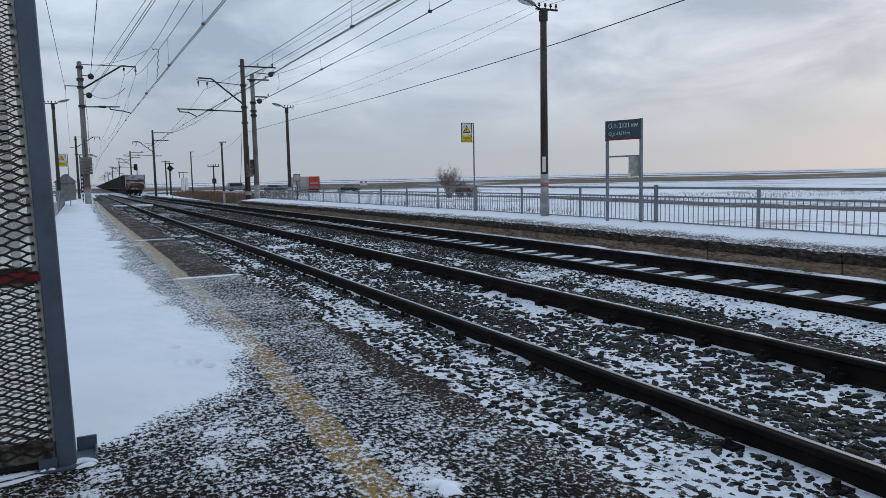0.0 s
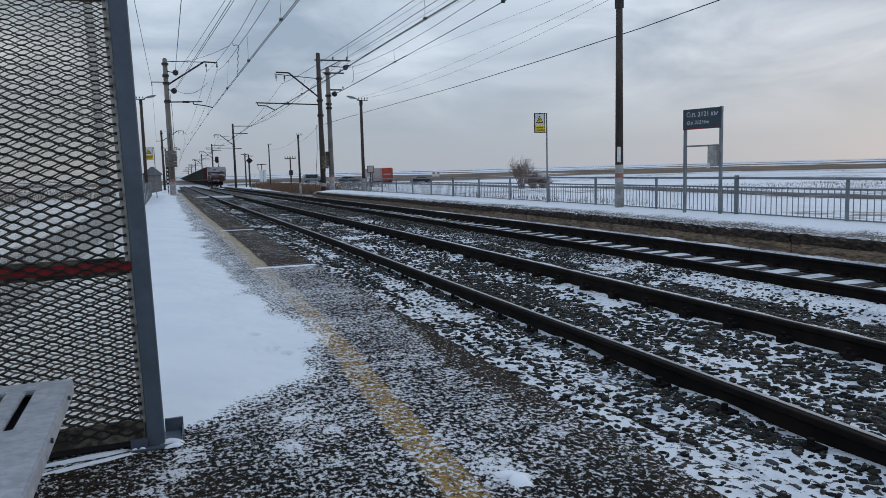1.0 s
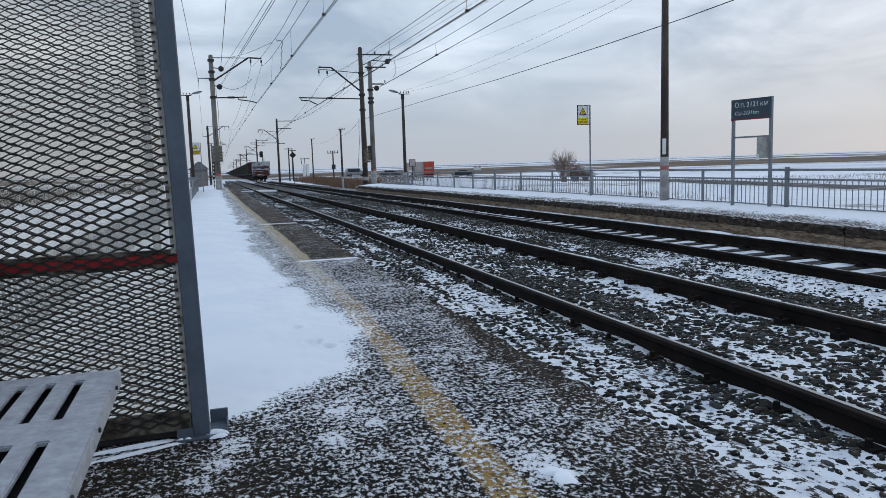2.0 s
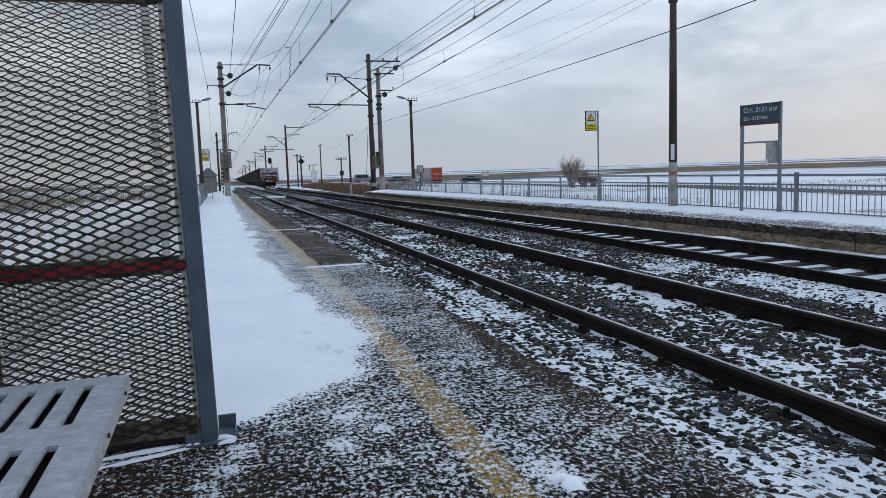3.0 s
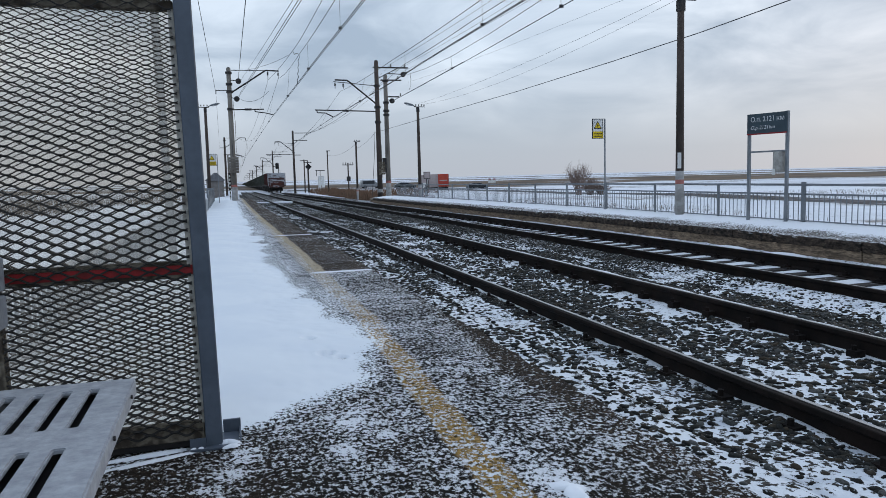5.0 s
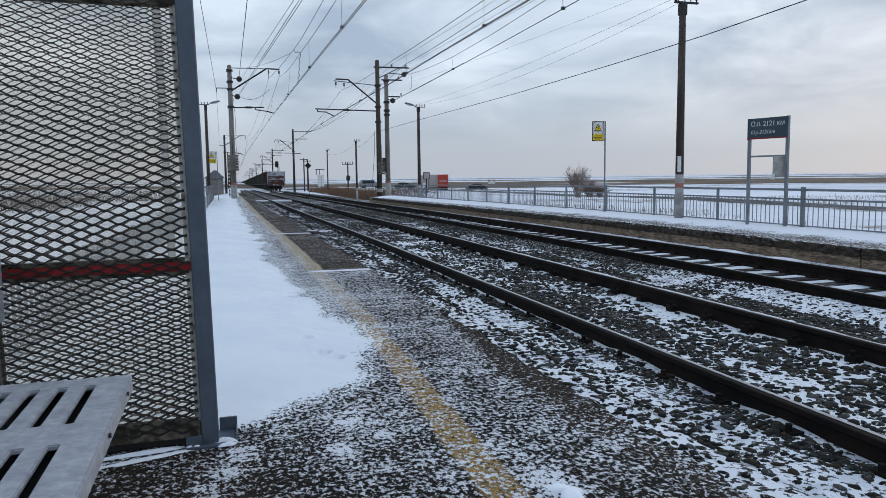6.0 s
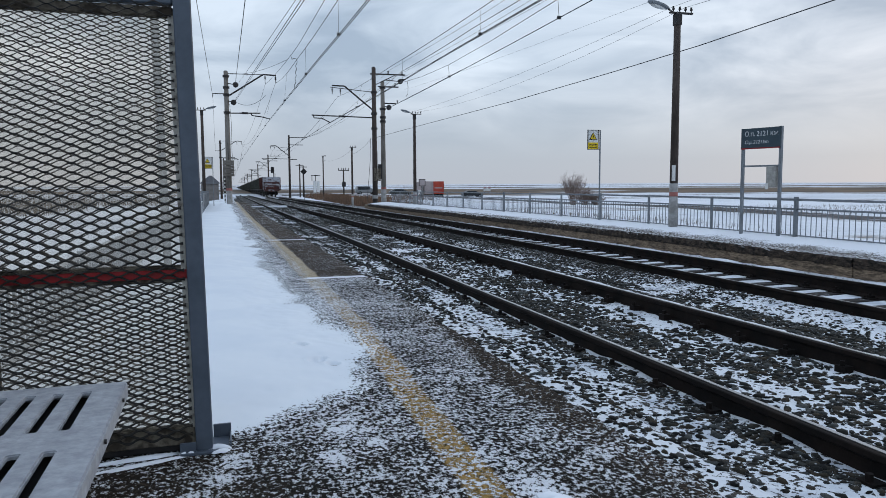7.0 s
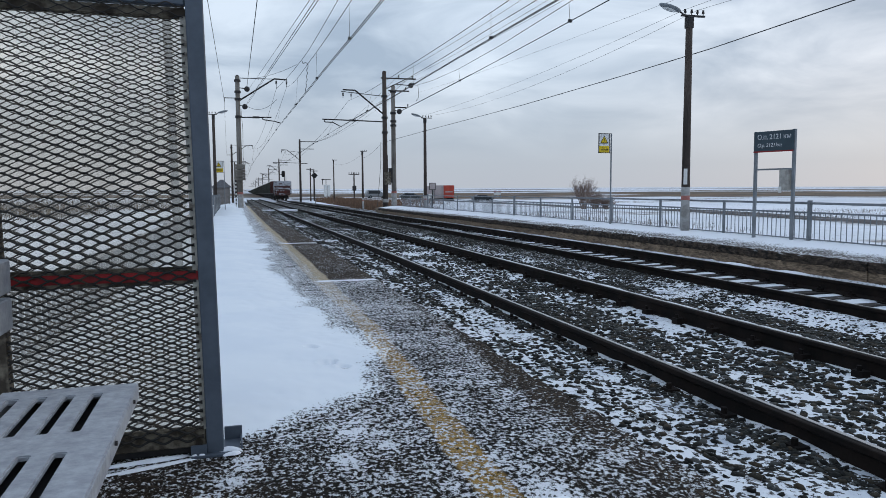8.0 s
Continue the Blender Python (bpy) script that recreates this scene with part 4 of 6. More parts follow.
def lamp_pole(name, m, height, white, dark=True, lamp=True, label=""):
    t = thing(name, label or "dark concrete lamp pole with a whitewashed foot", "lamp pole", "lamp poles", m=m)
    part("foot", rods(((0, 0, -0.3), (0, 0, white), 0.108, 0.100), n=14), M_WHITEWASH, t, "whitewashed foot", True)
    part("band", rods(((0, 0, white * 0.70), (0, 0, white * 0.80), 0.1045, 0.1035), n=14), M_BAND, t, "faded red band")
    part("shaft", rods(((0, 0, white), (0, 0, height), 0.099, 0.078), n=14), M_DARKMAST if dark else M_MAST, t, "", True)
    part("cap", boxes((-0.086, 0.086, -0.086, 0.086, height - 0.26, height + 0.02), bevel=0.02), M_STEEL, t)
    part("crossarm", boxes((-0.05, 0.42, -0.03, 0.03, height + 0.02, height + 0.06), (-0.22, -0.05, -0.03, 0.03, height + 0.02, height + 0.06)), M_STEEL, t)
    for x in (-0.12, 0.06, 0.22, 0.38):
        bm = rods(((x, 0, height + 0.06), (x, 0, height + 0.12), 0.012), ((x, 0, height + 0.11), (x, 0, height + 0.15), 0.035, 0.03), ((x, 0, height + 0.155), (x, 0, height + 0.19), 0.022, 0.026))
        part("insulator", bm, M_STEEL, t, "small dark pin insulator")
    if lamp:
        part("arm", rods(((-0.05, 0, height), (-0.28, 0, height + 0.13), 0.022)), M_STEEL, t)
        bm = bmesh.new()
        bmesh.ops.create_uvsphere(bm, u_segments=14, v_segments=8, radius=0.5, matrix=Matrix.LocRotScale((-0.53, 0, height + 0.20), Euler((0, radians(14), 0)), (0.62, 0.24, 0.13)))
        part("lamp_head", bm, M_FENCE, t, "grey oval street-lamp head", True)
        bm = bmesh.new()
        bmesh.ops.create_uvsphere(bm, u_segments=12, v_segments=6, radius=0.5, matrix=Matrix.LocRotScale((-0.55, 0, height + 0.165), Euler((0, radians(14), 0)), (0.42, 0.18, 0.10)))
        part("lens", bm, M_WHITE, t, "milky lens", True)
    return t


pole1 = lamp_pole("lamp_pole", pose(10.70, 15.6, ZP), 5.10, 1.06)
part("notice", boxes((-0.125, -0.030, -0.104, -0.088, 1.12, 1.50)), M_WHITE, pole1, "small white notice strapped on")
lamp_pole("lamp_pole", on_line(11.0, 42, ZP - 0.02), 5.25, 0.75)
lamp_pole("lamp_pole", pose(-0.70, 45.0, -0.15, 0, 0, 180), 5.52, 0.6)
lamp_pole("lamp_pole", pose(12.26, 69, -0.75), 5.25, 0.9, lamp=False)
lamp_pole("lamp_pole", pose(14.95, 108, -1.2), 6.3, 0.4, lamp=False)


board_ob = thing("notice_board", "small square pale notice board on a thin post", "sign", m=pose(11.6, 42.0, -0.32))
part("post", boxes((-0.03, 0.03, -0.02, 0.02, -0.1, 1.3)), M_STEEL, board_ob)
part("panel", boxes((-0.20, 0.20, -0.045, -0.021, 1.30, 1.72), bevel=0.004), M_STEEL, board_ob, "dark frame")
part("face", boxes((-0.165, 0.165, -0.052, -0.0455, 1.335, 1.685)), M_TARP_W, board_ob, "pale face")


def text_part(body, size, m, parent, name, material, slant=0.0):
    cu = bpy.data.curves.new(name, "FONT")
    cu.body, cu.size, cu.extrude, cu.shear = body, size, 0.002, slant
    tmp = bpy.data.objects.new(name, cu)
    scene.collection.objects.link(tmp)
    me = bpy.data.meshes.new_from_object(tmp.evaluated_get(bpy.context.evaluated_depsgraph_get()))
    bpy.data.objects.remove(tmp)
    me.materials.clear()
    me.materials.append(material)
    ob = new(name, me)
    ob.parent = parent
    ob.matrix_basis = m
    return ob


def station_sign():
    """Local x runs along the board as it is read, y points away from the reader."""
    a, c = Vector((10.55, 12.95, 0)), Vector((10.745, 12.09, 0))
    ang = math.degrees(math.atan2(c.y - a.y, c.x - a.x))
    t = thing("station_sign", "slate-blue station name board on two grey posts", "sign", m=pose(a.x, a.y, ZP, 0, 0, ang))
    L = (c - a).length
    part("post", boxes((-0.028, 0.028, -0.03, 0.03, -0.03, 2.175), bevel=0.004), M_FENCE, t)
    part("post", boxes((L - 0.028, L + 0.028, -0.03, 0.03, -0.03, 2.195), bevel=0.004), M_FENCE, t)
    part("board", boxes((-0.02, L + 0.02, -0.055, -0.032, 1.765, 2.185), bevel=0.003), M_SIGN, t, "slate-blue enamel board")
    part("red_strip", boxes((-0.02, L + 0.02, -0.058, -0.0545, 1.76, 1.787)), M_RED, t, "thin red strip")
    part("crossbar", boxes((0.028, L - 0.028, -0.015, 0.015, 1.395, 1.43)), M_FENCE, t)
    for words, size, z, slant in (((("О.п.", 0.0), ("2121", 0.285), ("км", 0.60)), 0.142, 2.022, 0.0), ((("O.p.", 0.0), ("2121", 0.205), ("km", 0.43)), 0.108, 1.868, 0.22)):
        for word, dx in words:
            text_part(word, size, pose(0.065 + dx, -0.0555, z, 90, 0, 0), t, "word", M_LETTER, slant)
    return t


sign = station_sign()
cab = thing("meter_cabinet", "small grey metal cabinet fixed to the sign post", "cabinet", m=sign.matrix_basis @ pose(0.72, 0.0, 0))
part("body", boxes((-0.09, 0.10, -0.10, 0.10, 0.98, 1.40), bevel=0.008), M_CABINET, cab)
part("door", boxes((-0.075, 0.085, -0.108, -0.0995, 1.0, 1.38), bevel=0.003), M_CABINET, cab)
part("notice", boxes((-0.09, -0.02, -0.114, -0.108, 0.94, 1.06)), M_WHITE, cab, "small pale label")


def warning_sign(m, z0, z1, w, flip=1):
    t = thing("warning_sign", "white and yellow electric danger sign on a thin post", "sign", "danger signs", m=m)
    part("post", rods(((0, 0, -0.1), (0, 0, z1), 0.022), n=10), M_FENCE, t)
    part("frame", boxes((-w, -w + 0.02, -0.014, 0.014, z0, z1), (-0.075, -0.055, -0.014, 0.014, z0, z1), (-w, 0, -0.014, 0.014, z1 - 0.015, z1), (-w, 0, -0.014, 0.014, z0, z0 + 0.015)), M_STEEL, t)
    h = z1 - z0
    part("plate", boxes((-w + 0.02, -0.075, -0.006, 0.006, z0 + 0.015, z1 - 0.015)), M_WHITE, t)
    part("yellow_panel", boxes((-w + 0.022, -0.077, -0.010, -0.007, z0 + 0.02, z0 + h * 0.36)), M_YELLOW, t, "yellow lower panel")
    xm = (-w - 0.055) / 2
    tri = h * 0.36

    def triangle(r, y):
        bm = bmesh.new()
        zc = z0 + h * 0.66
        p = [(xm - r, zc - r * 0.75), (xm + r, zc - r * 0.75), (xm, zc + r)]
        lo = [bm.verts.new((a, y, c)) for a, c in p]
        hi = [bm.verts.new((a, y - 0.002, c)) for a, c in p]
        bm.faces.new(lo)
        bm.faces.new(hi[::-1])
        for k in range(3):
            bm.faces.new((lo[k], lo[(k + 1) % 3], hi[(k + 1) % 3], hi[k]))
        return bm

    part("triangle_border", triangle(tri * 0.62, -0.0075), M_BLACK, t)
    part("triangle", triangle(tri * 0.46, -0.0105), M_YELLOW, t)
    bolt = bmesh.new()
    zc = z0 + h * 0.66
    for a, c in (((xm + 0.01, zc + 0.045), (xm - 0.015, zc + 0.0)), ((xm - 0.015, zc + 0.0), (xm + 0.015, zc + 0.005)), ((xm + 0.015, zc + 0.005), (xm - 0.01, zc - 0.05))):
        rod(bolt, (a[0], -0.014, a[1]), (c[0], -0.014, c[1]), 0.008, 0.006, 4)
    part("bolt_mark", bolt, M_BLACK, t)
    part("bar_text", boxes(*[(-w + 0.06, -0.11, -0.0125, -0.0105, z0 + h * (0.10 + 0.075 * k), z0 + h * (0.125 + 0.075 * k)) for k in range(3)]), M_BLACK, t, "unreadable small print")
    return t


warning_sign(on_line(10.72, 19.3, ZP), 2.06, 2.63, 0.41)
warning_sign(pose(-0.19, 46, -0.2), 2.28, 2.97, 0.55)


# ---------------- catenary masts and wires ----------------
def insulator(bm, p, r=0.09):
    p = Vector(p)
    for k in range(3):
        rod(bm, p + Vector((0, 0, -0.07 * k)), p + Vector((0, 0, -0.07 * k - 0.05)), r * 0.6, r, 8)
    return bm


def mast(m, side, height=9.15, dark=False, arms=None, collars=(), label=""):
    """A round mast; side +1: the track lies towards +x. arms: foot height, corner, tip, tie (at the mast, at its end), registration arm and its steady arm."""
    s = side
    t = thing("catenary_mast", label or "round concrete catenary mast with a steel cantilever", "mast", "catenary masts", m=m)
    part("shaft", rods(((0, 0, -1.2), (0, 0, height), 0.20, 0.145), n=16), M_DARKMAST if dark else M_MAST, t, "", True)
    if not dark:
        part("painted_foot", rods(((0, 0, -1.0), (0, 0, 0.95), 0.206, 0.198), n=16), M_WHITEWASH, t, "whitewashed foot band", True)
        part("red_ring", rods(((0, 0, 0.95), (0, 0, 1.12), 0.2, 0.199), n=16), M_BAND, t, "faded red ring")
    part("top_cap", rods(((0, 0, height - 0.02), (0, 0, height + 0.05), 0.12, 0.09), n=12), M_STEEL, t)
    for z in collars:
        part("collar", rods(((0, 0, z), (0, 0, z + 0.15), 0.225), n=12), M_STEEL, t)
    if arms:
        zf, corner, tip, tie, reg, steady, drops = arms
        p = lambda q: (s * q[0], 0, q[1])
        part("cantilever", rods((p((0.12, zf)), p(corner), 0.055), (p(corner), p(tip), 0.05)), M_STEEL, t)
        part("tie_rod", rods((p((0.1, tie[0])), p(tie[1]), 0.025)), M_STEEL, t)
        part("registration_arm", rods((p((0.15, reg[0])), p(reg[1]), 0.042)), M_STEEL, t)
        mid = Vector(p((0.15, reg[0]))).lerp(Vector(p(reg[1])), 0.5)
        part("insulator", rods((mid - Vector((0.22, 0, 0)), mid + Vector((0.22, 0, 0)), 0.075), n=10), M_STEEL, t, "dark rod insulator")
        part("steady_arm", rods(*[(p(q), p(r), 0.035) for q, r in zip(steady, steady[1:])]), M_STEEL, t)
        for x, z0, z1 in drops:
            bm = rods((p((x, z0)), p((x, z1)), 0.018))
            insulator(bm, p((x, z0 - 0.10)), 0.075)
            part("insulator", bm, M_STEEL, t, "dark suspension insulator string")
    return t


def pulley(t, x, z):
    """A grooved tension pulley seen edge-on to the line."""
    bm = bmesh.new()
    for y0, y1, r0, r1 in ((-0.40, -0.33, 0.13, 0.19), (-0.33, -0.29, 0.19, 0.16), (-0.29, -0.25, 0.16, 0.19), (-0.25, -0.18, 0.19, 0.13)):
        rod(bm, (x, y0, z), (x, y1, z), r0, r1, 16)
    rod(bm, (x, -0.3, z), (0.1, -0.1, z + 0.1), 0.03, 0.03, 6)
    part("pulley", bm, M_STEEL, t, "round dark tension pulley")


def weights(t, x, y, z, w, n, h, material, label):
    """A column of stacked balance weights on a rod."""
    for k in range(n):
        part("balance_weight", boxes((x - w / 2, x + w / 2, y - 0.09, y + 0.09, z + h * k + 0.015, z + h * (k + 1)), bevel=0.012), material, t, label)
    part("weight_rod", rods(((x, y, z - 0.2), (x, y, z + h * n + 1.2), 0.02)), M_STEEL, t)


ARM_NEAR = (7.45, (2.5, 9.0), (3.38, 8.96), (8.98, (2.6, 8.98)), (6.29, (2.25, 6.33)), ((1.64, 6.30), (1.66, 6.16), (2.42, 6.06), (2.92, 5.93)), ((2.63, 8.97, 8.34), (3.34, 8.95, 8.45)))
ARM_FAR = (6.60, (2.09, 8.19), (2.96, 8.21), (7.83, (3.08, 8.09)), (6.04, (4.41, 6.14)), ((4.3, 6.14), (4.25, 5.95), (3.7, 5.93), (3.16, 5.66)), ((2.95, 8.09, 7.62), (2.38, 8.05, 7.6)))
MY = 53.5
mL = mast(on_line(0.52, MY, 0), 1, 9.12, arms=ARM_NEAR, collars=(8.72, 7.95, 7.45, 6.25))
part("bracket", rods(((-0.1, 0, 7.6), (-0.92, 0, 7.6), 0.03), ((-0.9, 0, 7.6), (-0.9, 0, 7.35), 0.03)), M_STEEL, mL)
pulley(mL, 0.63, 8.2)
pulley(mL, 0.46, 7.0)
weights(mL, 0.0, -0.34, 1.92, 0.74, 6, 0.185, M_MAST, "pale concrete balance weight")
part("guard_strip", boxes(*[(-0.34, -0.25, -0.22, -0.20, 0.25 + 0.26 * k, 0.38 + 0.26 * k) for k in range(7)]), M_BLACK, mL, "black stripes of the guard strip")
part("guard_board", boxes((-0.34, -0.25, -0.199, -0.17, 0.1, 2.1)), M_WHITE, mL, "white guard strip")
part("cable_loop", polyline(bmesh.new(), [(0.2, -0.2, 6.9), (0.28, -0.22, 5.4), (0.25, -0.22, 3.6), (0.3, -0.22, 3.1)], 0.014), M_WIRE, mL)
mR = mast(on_line(10.58, MY - 1.5, 0), -1, 9.55, dark=True, arms=ARM_FAR, collars=(7.75, 6.25, 5.2), label="dark brown catenary mast with cantilever and crossarm")
part("crossarm", boxes((-0.25, 2.3, -0.05, 0.05, 9.06, 9.15), bevel=0.01), M_STEEL, mR)
part("arm_brace", rods(((0.1, 0, 8.35), (1.55, 0, 9.07), 0.03)), M_STEEL, mR)
for x in (1.05, 2.05):
    part("insulator", insulator(bmesh.new(), (x, 0, 9.34), 0.07), M_STEEL, mR)
weights(mR, 0.12, -0.3, 1.55, 0.46, 7, 0.13, M_OLDPAINT, "dirty concrete balance weight")
part("lashed_box", boxes((0.24, 0.50, -0.2, 0.1, 1.7, 2.75), bevel=0.01), M_STEEL, mR)
part("foot_strap", rods(((0, 0, 0.30), (0, 0, 0.55), 0.215), n=14), M_WHITEWASH, mR)
part("stay_cable", polyline(bmesh.new(), [(-0.32, -0.1, 4.6), (-0.35, -0.12, 3.0), (-0.62, -0.1, 0.0)], 0.016), M_WIRE, mR)
mR2 = mast(on_line(11.52, MY, 0), -1, height=8.80, collars=(8.30, 6.75, 6.15, 5.85), label="pale concrete anchor mast beside the track")
part("crossarm", boxes((-0.35, 1.2, -0.05, 0.05, 8.40, 8.49), (0.1, 1.0, -0.05, 0.05, 7.20, 7.29), bevel=0.01), M_STEEL, mR2)
for x, z in ((0.95, 8.73), (1.1, 7.5)):
    part("insulator", insulator(bmesh.new(), (x, 0, z), 0.06), M_STEEL, mR2)
pulley(mR2, 1.28, 8.82)
pulley(mR2, 0.40, 6.92)
MASTS = [124, 192, 262, 335, 410, 490]
for y in MASTS:
    q = mast(on_line(10.25, y, 0), -1, 9.9, dark=True, arms=ARM_FAR, collars=(7.75, 6.25))
    for x1, z in ((3.0, 9.5), (2.3, 8.3), (1.2, 5.9)):
        part("crossarm", boxes((0, x1, -0.05, 0.05, z, z + 0.11)), M_STEEL, q)
    q = mast(on_line(-0.62, y + 2, 0), 1, 9.05, dark=True, arms=ARM_NEAR, collars=(8.5, 6.25))
    part("bracket", rods(((-0.1, 0, 7.4), (-0.8, 0, 7.4), 0.04)), M_STEEL, q)


def lp(x, y, z):
    return (x + off(y), y, z - drop(y))


def wire(pts_list, r, label, name="overhead_wire"):
    for pts in pts_list:
        tagged(part(name, polyline(bmesh.new(), pts, r), M_WIRE), label, "wire", "overhead wires")


def bow(x_low, z_low, y_low, end, start=-12.0, bend=34.0, n=26):
    """Points of a hanging wire: lowest at y_low, up to its end (x, y, z), beside the line."""
    xe, ye, ze = end
    out_ = []
    for k in range(n + 1):
        y = start + (ye - start) * k / n
        x = x_low + (xe - x_low) * max(0.0, (y - bend) / (ye - bend))
        out_.append(lp(x, y, z_low + (ze - z_low) * ((y - y_low) / (ye - y_low)) ** 2))
    return out_


def taut(near, end, start=-12.0, dip=0.0, n=14):
    """A nearly straight wire from its end through a nearer point and on over the camera."""
    a, c = Vector(near), Vector(lp(*end))
    k0 = (start - c.y) / (a.y - c.y)
    return sag(c + (a - c) * k0, c, dip, n)


def droppers(name, ys, upper, lower, parent):
    def at_y(pts, y):
        for p, q in zip(pts, pts[1:]):
            if p[1] <= y <= q[1]:
                return Vector(p).lerp(Vector(q), (y - p[1]) / (q[1] - p[1]))
        return None
    for y in ys:
        a, c = at_y(upper, y), at_y(lower, y)
        if a and c:
            bm = rod(bmesh.new(), a, c, 0.006, 0.006, 4, caps=False)
            box(bm, c.x - 0.05, c.x + 0.05, c.y - 0.03, c.y + 0.03, c.z - 0.03, c.z + 0.05)
            part(name, bm, M_WIRE, parent)


def running(x, z_c, x_m, z_m, rise, arm, y_low, label, near_x, clip_ys):
    """Contact pair and messenger of one track: near span fitted, far spans from mast to mast."""
    con = [lp(x + (arm[0] - x) * max(0.0, (y - 34) / (MY - 34)), y, z_c + rise * max(0.0, y - 20)) for y in [-12 + 65.5 * k / 24 for k in range(25)]]
    mes = bow(x_m, z_m, y_low, (arm[1], MY, arm[2]))
    m_ob = tagged(part("messenger_wire", polyline(bmesh.new(), mes, 0.011), M_WIRE), "messenger wire above the contact wire", "wire", "overhead wires")
    for dx, r in ((0.0, 0.013), (0.055, 0.012)):
        wire([[Vector(p) + Vector((dx, 0, 0)) for p in con]], r, label, "contact_wire")
    droppers("dropper", clip_ys, mes, con, m_ob)
    za = con[-1][2] + drop(MY)
    stations = [MY] + MASTS
    for a, c in zip(stations, stations[1:]):
        xa, xc = (arm[0], near_x) if a == MY else (near_x, near_x)
        z0 = za if a == MY else 5.85
        far_c = [lp(xa + (xc - xa) * k / 8, a + (c - a) * k / 8, z0 + (5.85 - z0) * k / 8) for k in range(9)]
        xm = arm[1] if a == MY else near_x + 0.3
        far_m = [lp(xm + (near_x + 0.3 - xm) * k / 12, a + (c - a) * k / 12, arm[2] - 1.5 * 4 * (k / 12) * (1 - k / 12)) for k in range(13)]
        wire([far_c], 0.014, label, "contact_wire")
        ob = tagged(part("messenger_wire", polyline(bmesh.new(), far_m, 0.011), M_WIRE), "messenger wire above the contact wire", "wire", "overhead wires")
        if c < 200:
            droppers("dropper", [a + (c - a) * k / 12 for k in range(1, 12, 2)], far_m, far_c, ob)
    return mes, con


mesN, conN = running(3.52, 5.49, 3.52, 6.5, 0.0142, (3.44, 3.86, 8.45), 21.0, "paired contact wire over the near track", 2.6, (-4, 9, 21.8, 30.4, 41))
mesF, conF = running(7.73, 5.65, 7.73, 6.4, 0.0, (7.40, 8.2, 7.62), 20.0, "paired contact wire over the far track", 7.4, (-2, 10, 21.3, 31.2, 42))
# second wire on the near cantilever, with its jumpers
second = bow(3.52, 7.15, 22.0, (3.15, MY, 8.34))
wire([second], 0.011, "feeder wire hung from the near cantilever")
wire([sag(lp(3.15, MY, 8.34), lp(2.3, 125, 8.3), 1.2)], 0.010, "feeder wire hung from the near cantilever")
wire([[lp(3.52, 33.96, 6.81), lp(3.45, 34.4, 6.93), lp(3.40, 35.0, 6.98), lp(3.50, 36.6, 7.38)]], 0.016, "bent jumper between two wires", "jumper_wire")
wire([[lp(3.52, 33.96, 6.81)] + [lp(3.52 + 0.028 * (-1) ** k, 34.2 + 0.12 * k, 6.7 - 0.125 * k) for k in range(8)] + [lp(3.52, 35.3, 5.71)]], 0.014, "coiled jumper down to the contact wire", "jumper_wire")
wire([[lp(1.95, 53.0, 9.0)] + [lp(1.93 + 0.07 * (-1) ** k, 53.0, 8.9 - 0.11 * k) for k in range(6)] + [lp(1.9, 53.0, 8.23)]], 0.018, "coiled jumper beside the cantilever", "jumper_wire")
wire([sag(lp(1.1, 53.2, 7.05), lp(3.0, 50.5, 7.2), 0.42)], 0.013, "slack jumper below the cantilever", "jumper_wire")
wire([sag(lp(0.7, 53.4, 8.95), lp(3.4, 38.0, 7.45), 0.25)], 0.010, "slack jumper to the near mast", "jumper_wire")
# sections anchored on the near mast
anchor_m, anchor_c = taut((2.0, 19.0, 5.83), (1.22, MY - 0.3, 8.15), dip=0.12), taut((1.98, 17.0, 5.35), (0.98, MY - 0.3, 7.02))
wire([anchor_m], 0.008, "messenger wire anchored on the near mast")
for dx in (0.0, 0.07):
    wire([[p + Vector((dx, 0, 0)) for p in anchor_c]], 0.010, "paired contact wire anchored on the near mast", "contact_wire")
wire([taut((1.02, 24.0, 6.96), (1.13, MY - 0.3, 8.22))], 0.015, "taut anchor wire to the tension pulley")
wire([taut((-0.47, 25.0, 7.10), (-0.38, MY, 7.4))], 0.011, "thin wire to the mast bracket")
wire([sag(lp(-0.38, MY, 7.4), lp(-1.4, 126, 7.3), 0.5)], 0.010, "thin wire to the mast bracket")
# sections anchored beside the far track
anchor_fm = [Vector(p) for p in ((8.0, 8.0, 6.0), (8.4, 13.0, 5.95), (8.75, 18.14, 5.98), (9.4, 25.0, 6.14), (10.07, 31.91, 6.42), (10.7, 38.5, 6.85), (11.23, 44.02, 7.34), (12.2, 49.5, 8.0), (13.05, 53.1, 8.56))]
anchor_fm = [Vector((6.6, -6.0, 6.9))] + anchor_fm
anchor_fc = taut((8.60, 16.2, 5.58), (11.86, 53.2, 6.86), dip=0.14)
far_ob = tagged(part("messenger_wire", polyline(bmesh.new(), anchor_fm, 0.010), M_WIRE), "messenger wire anchored on the pale mast", "wire", "overhead wires")
wire([anchor_fc], 0.013, "contact wire anchored on the pale mast", "contact_wire")
wire([[p + Vector((0.05, 0, 0.05)) for p in anchor_fc[-6:]]], 0.009, "contact wire anchored on the pale mast", "contact_wire")
droppers("dropper", (18.1, 31.9), anchor_fm, anchor_fc, far_ob)
wire([[Vector((11.22, 43.8, 7.33)), Vector((11.35, 44.1, 7.0)), Vector((11.33, 44.1, 6.6)), Vector((11.18, 44.0, 6.4))]], 0.012, "slack jumper between anchored wires", "jumper_wire")
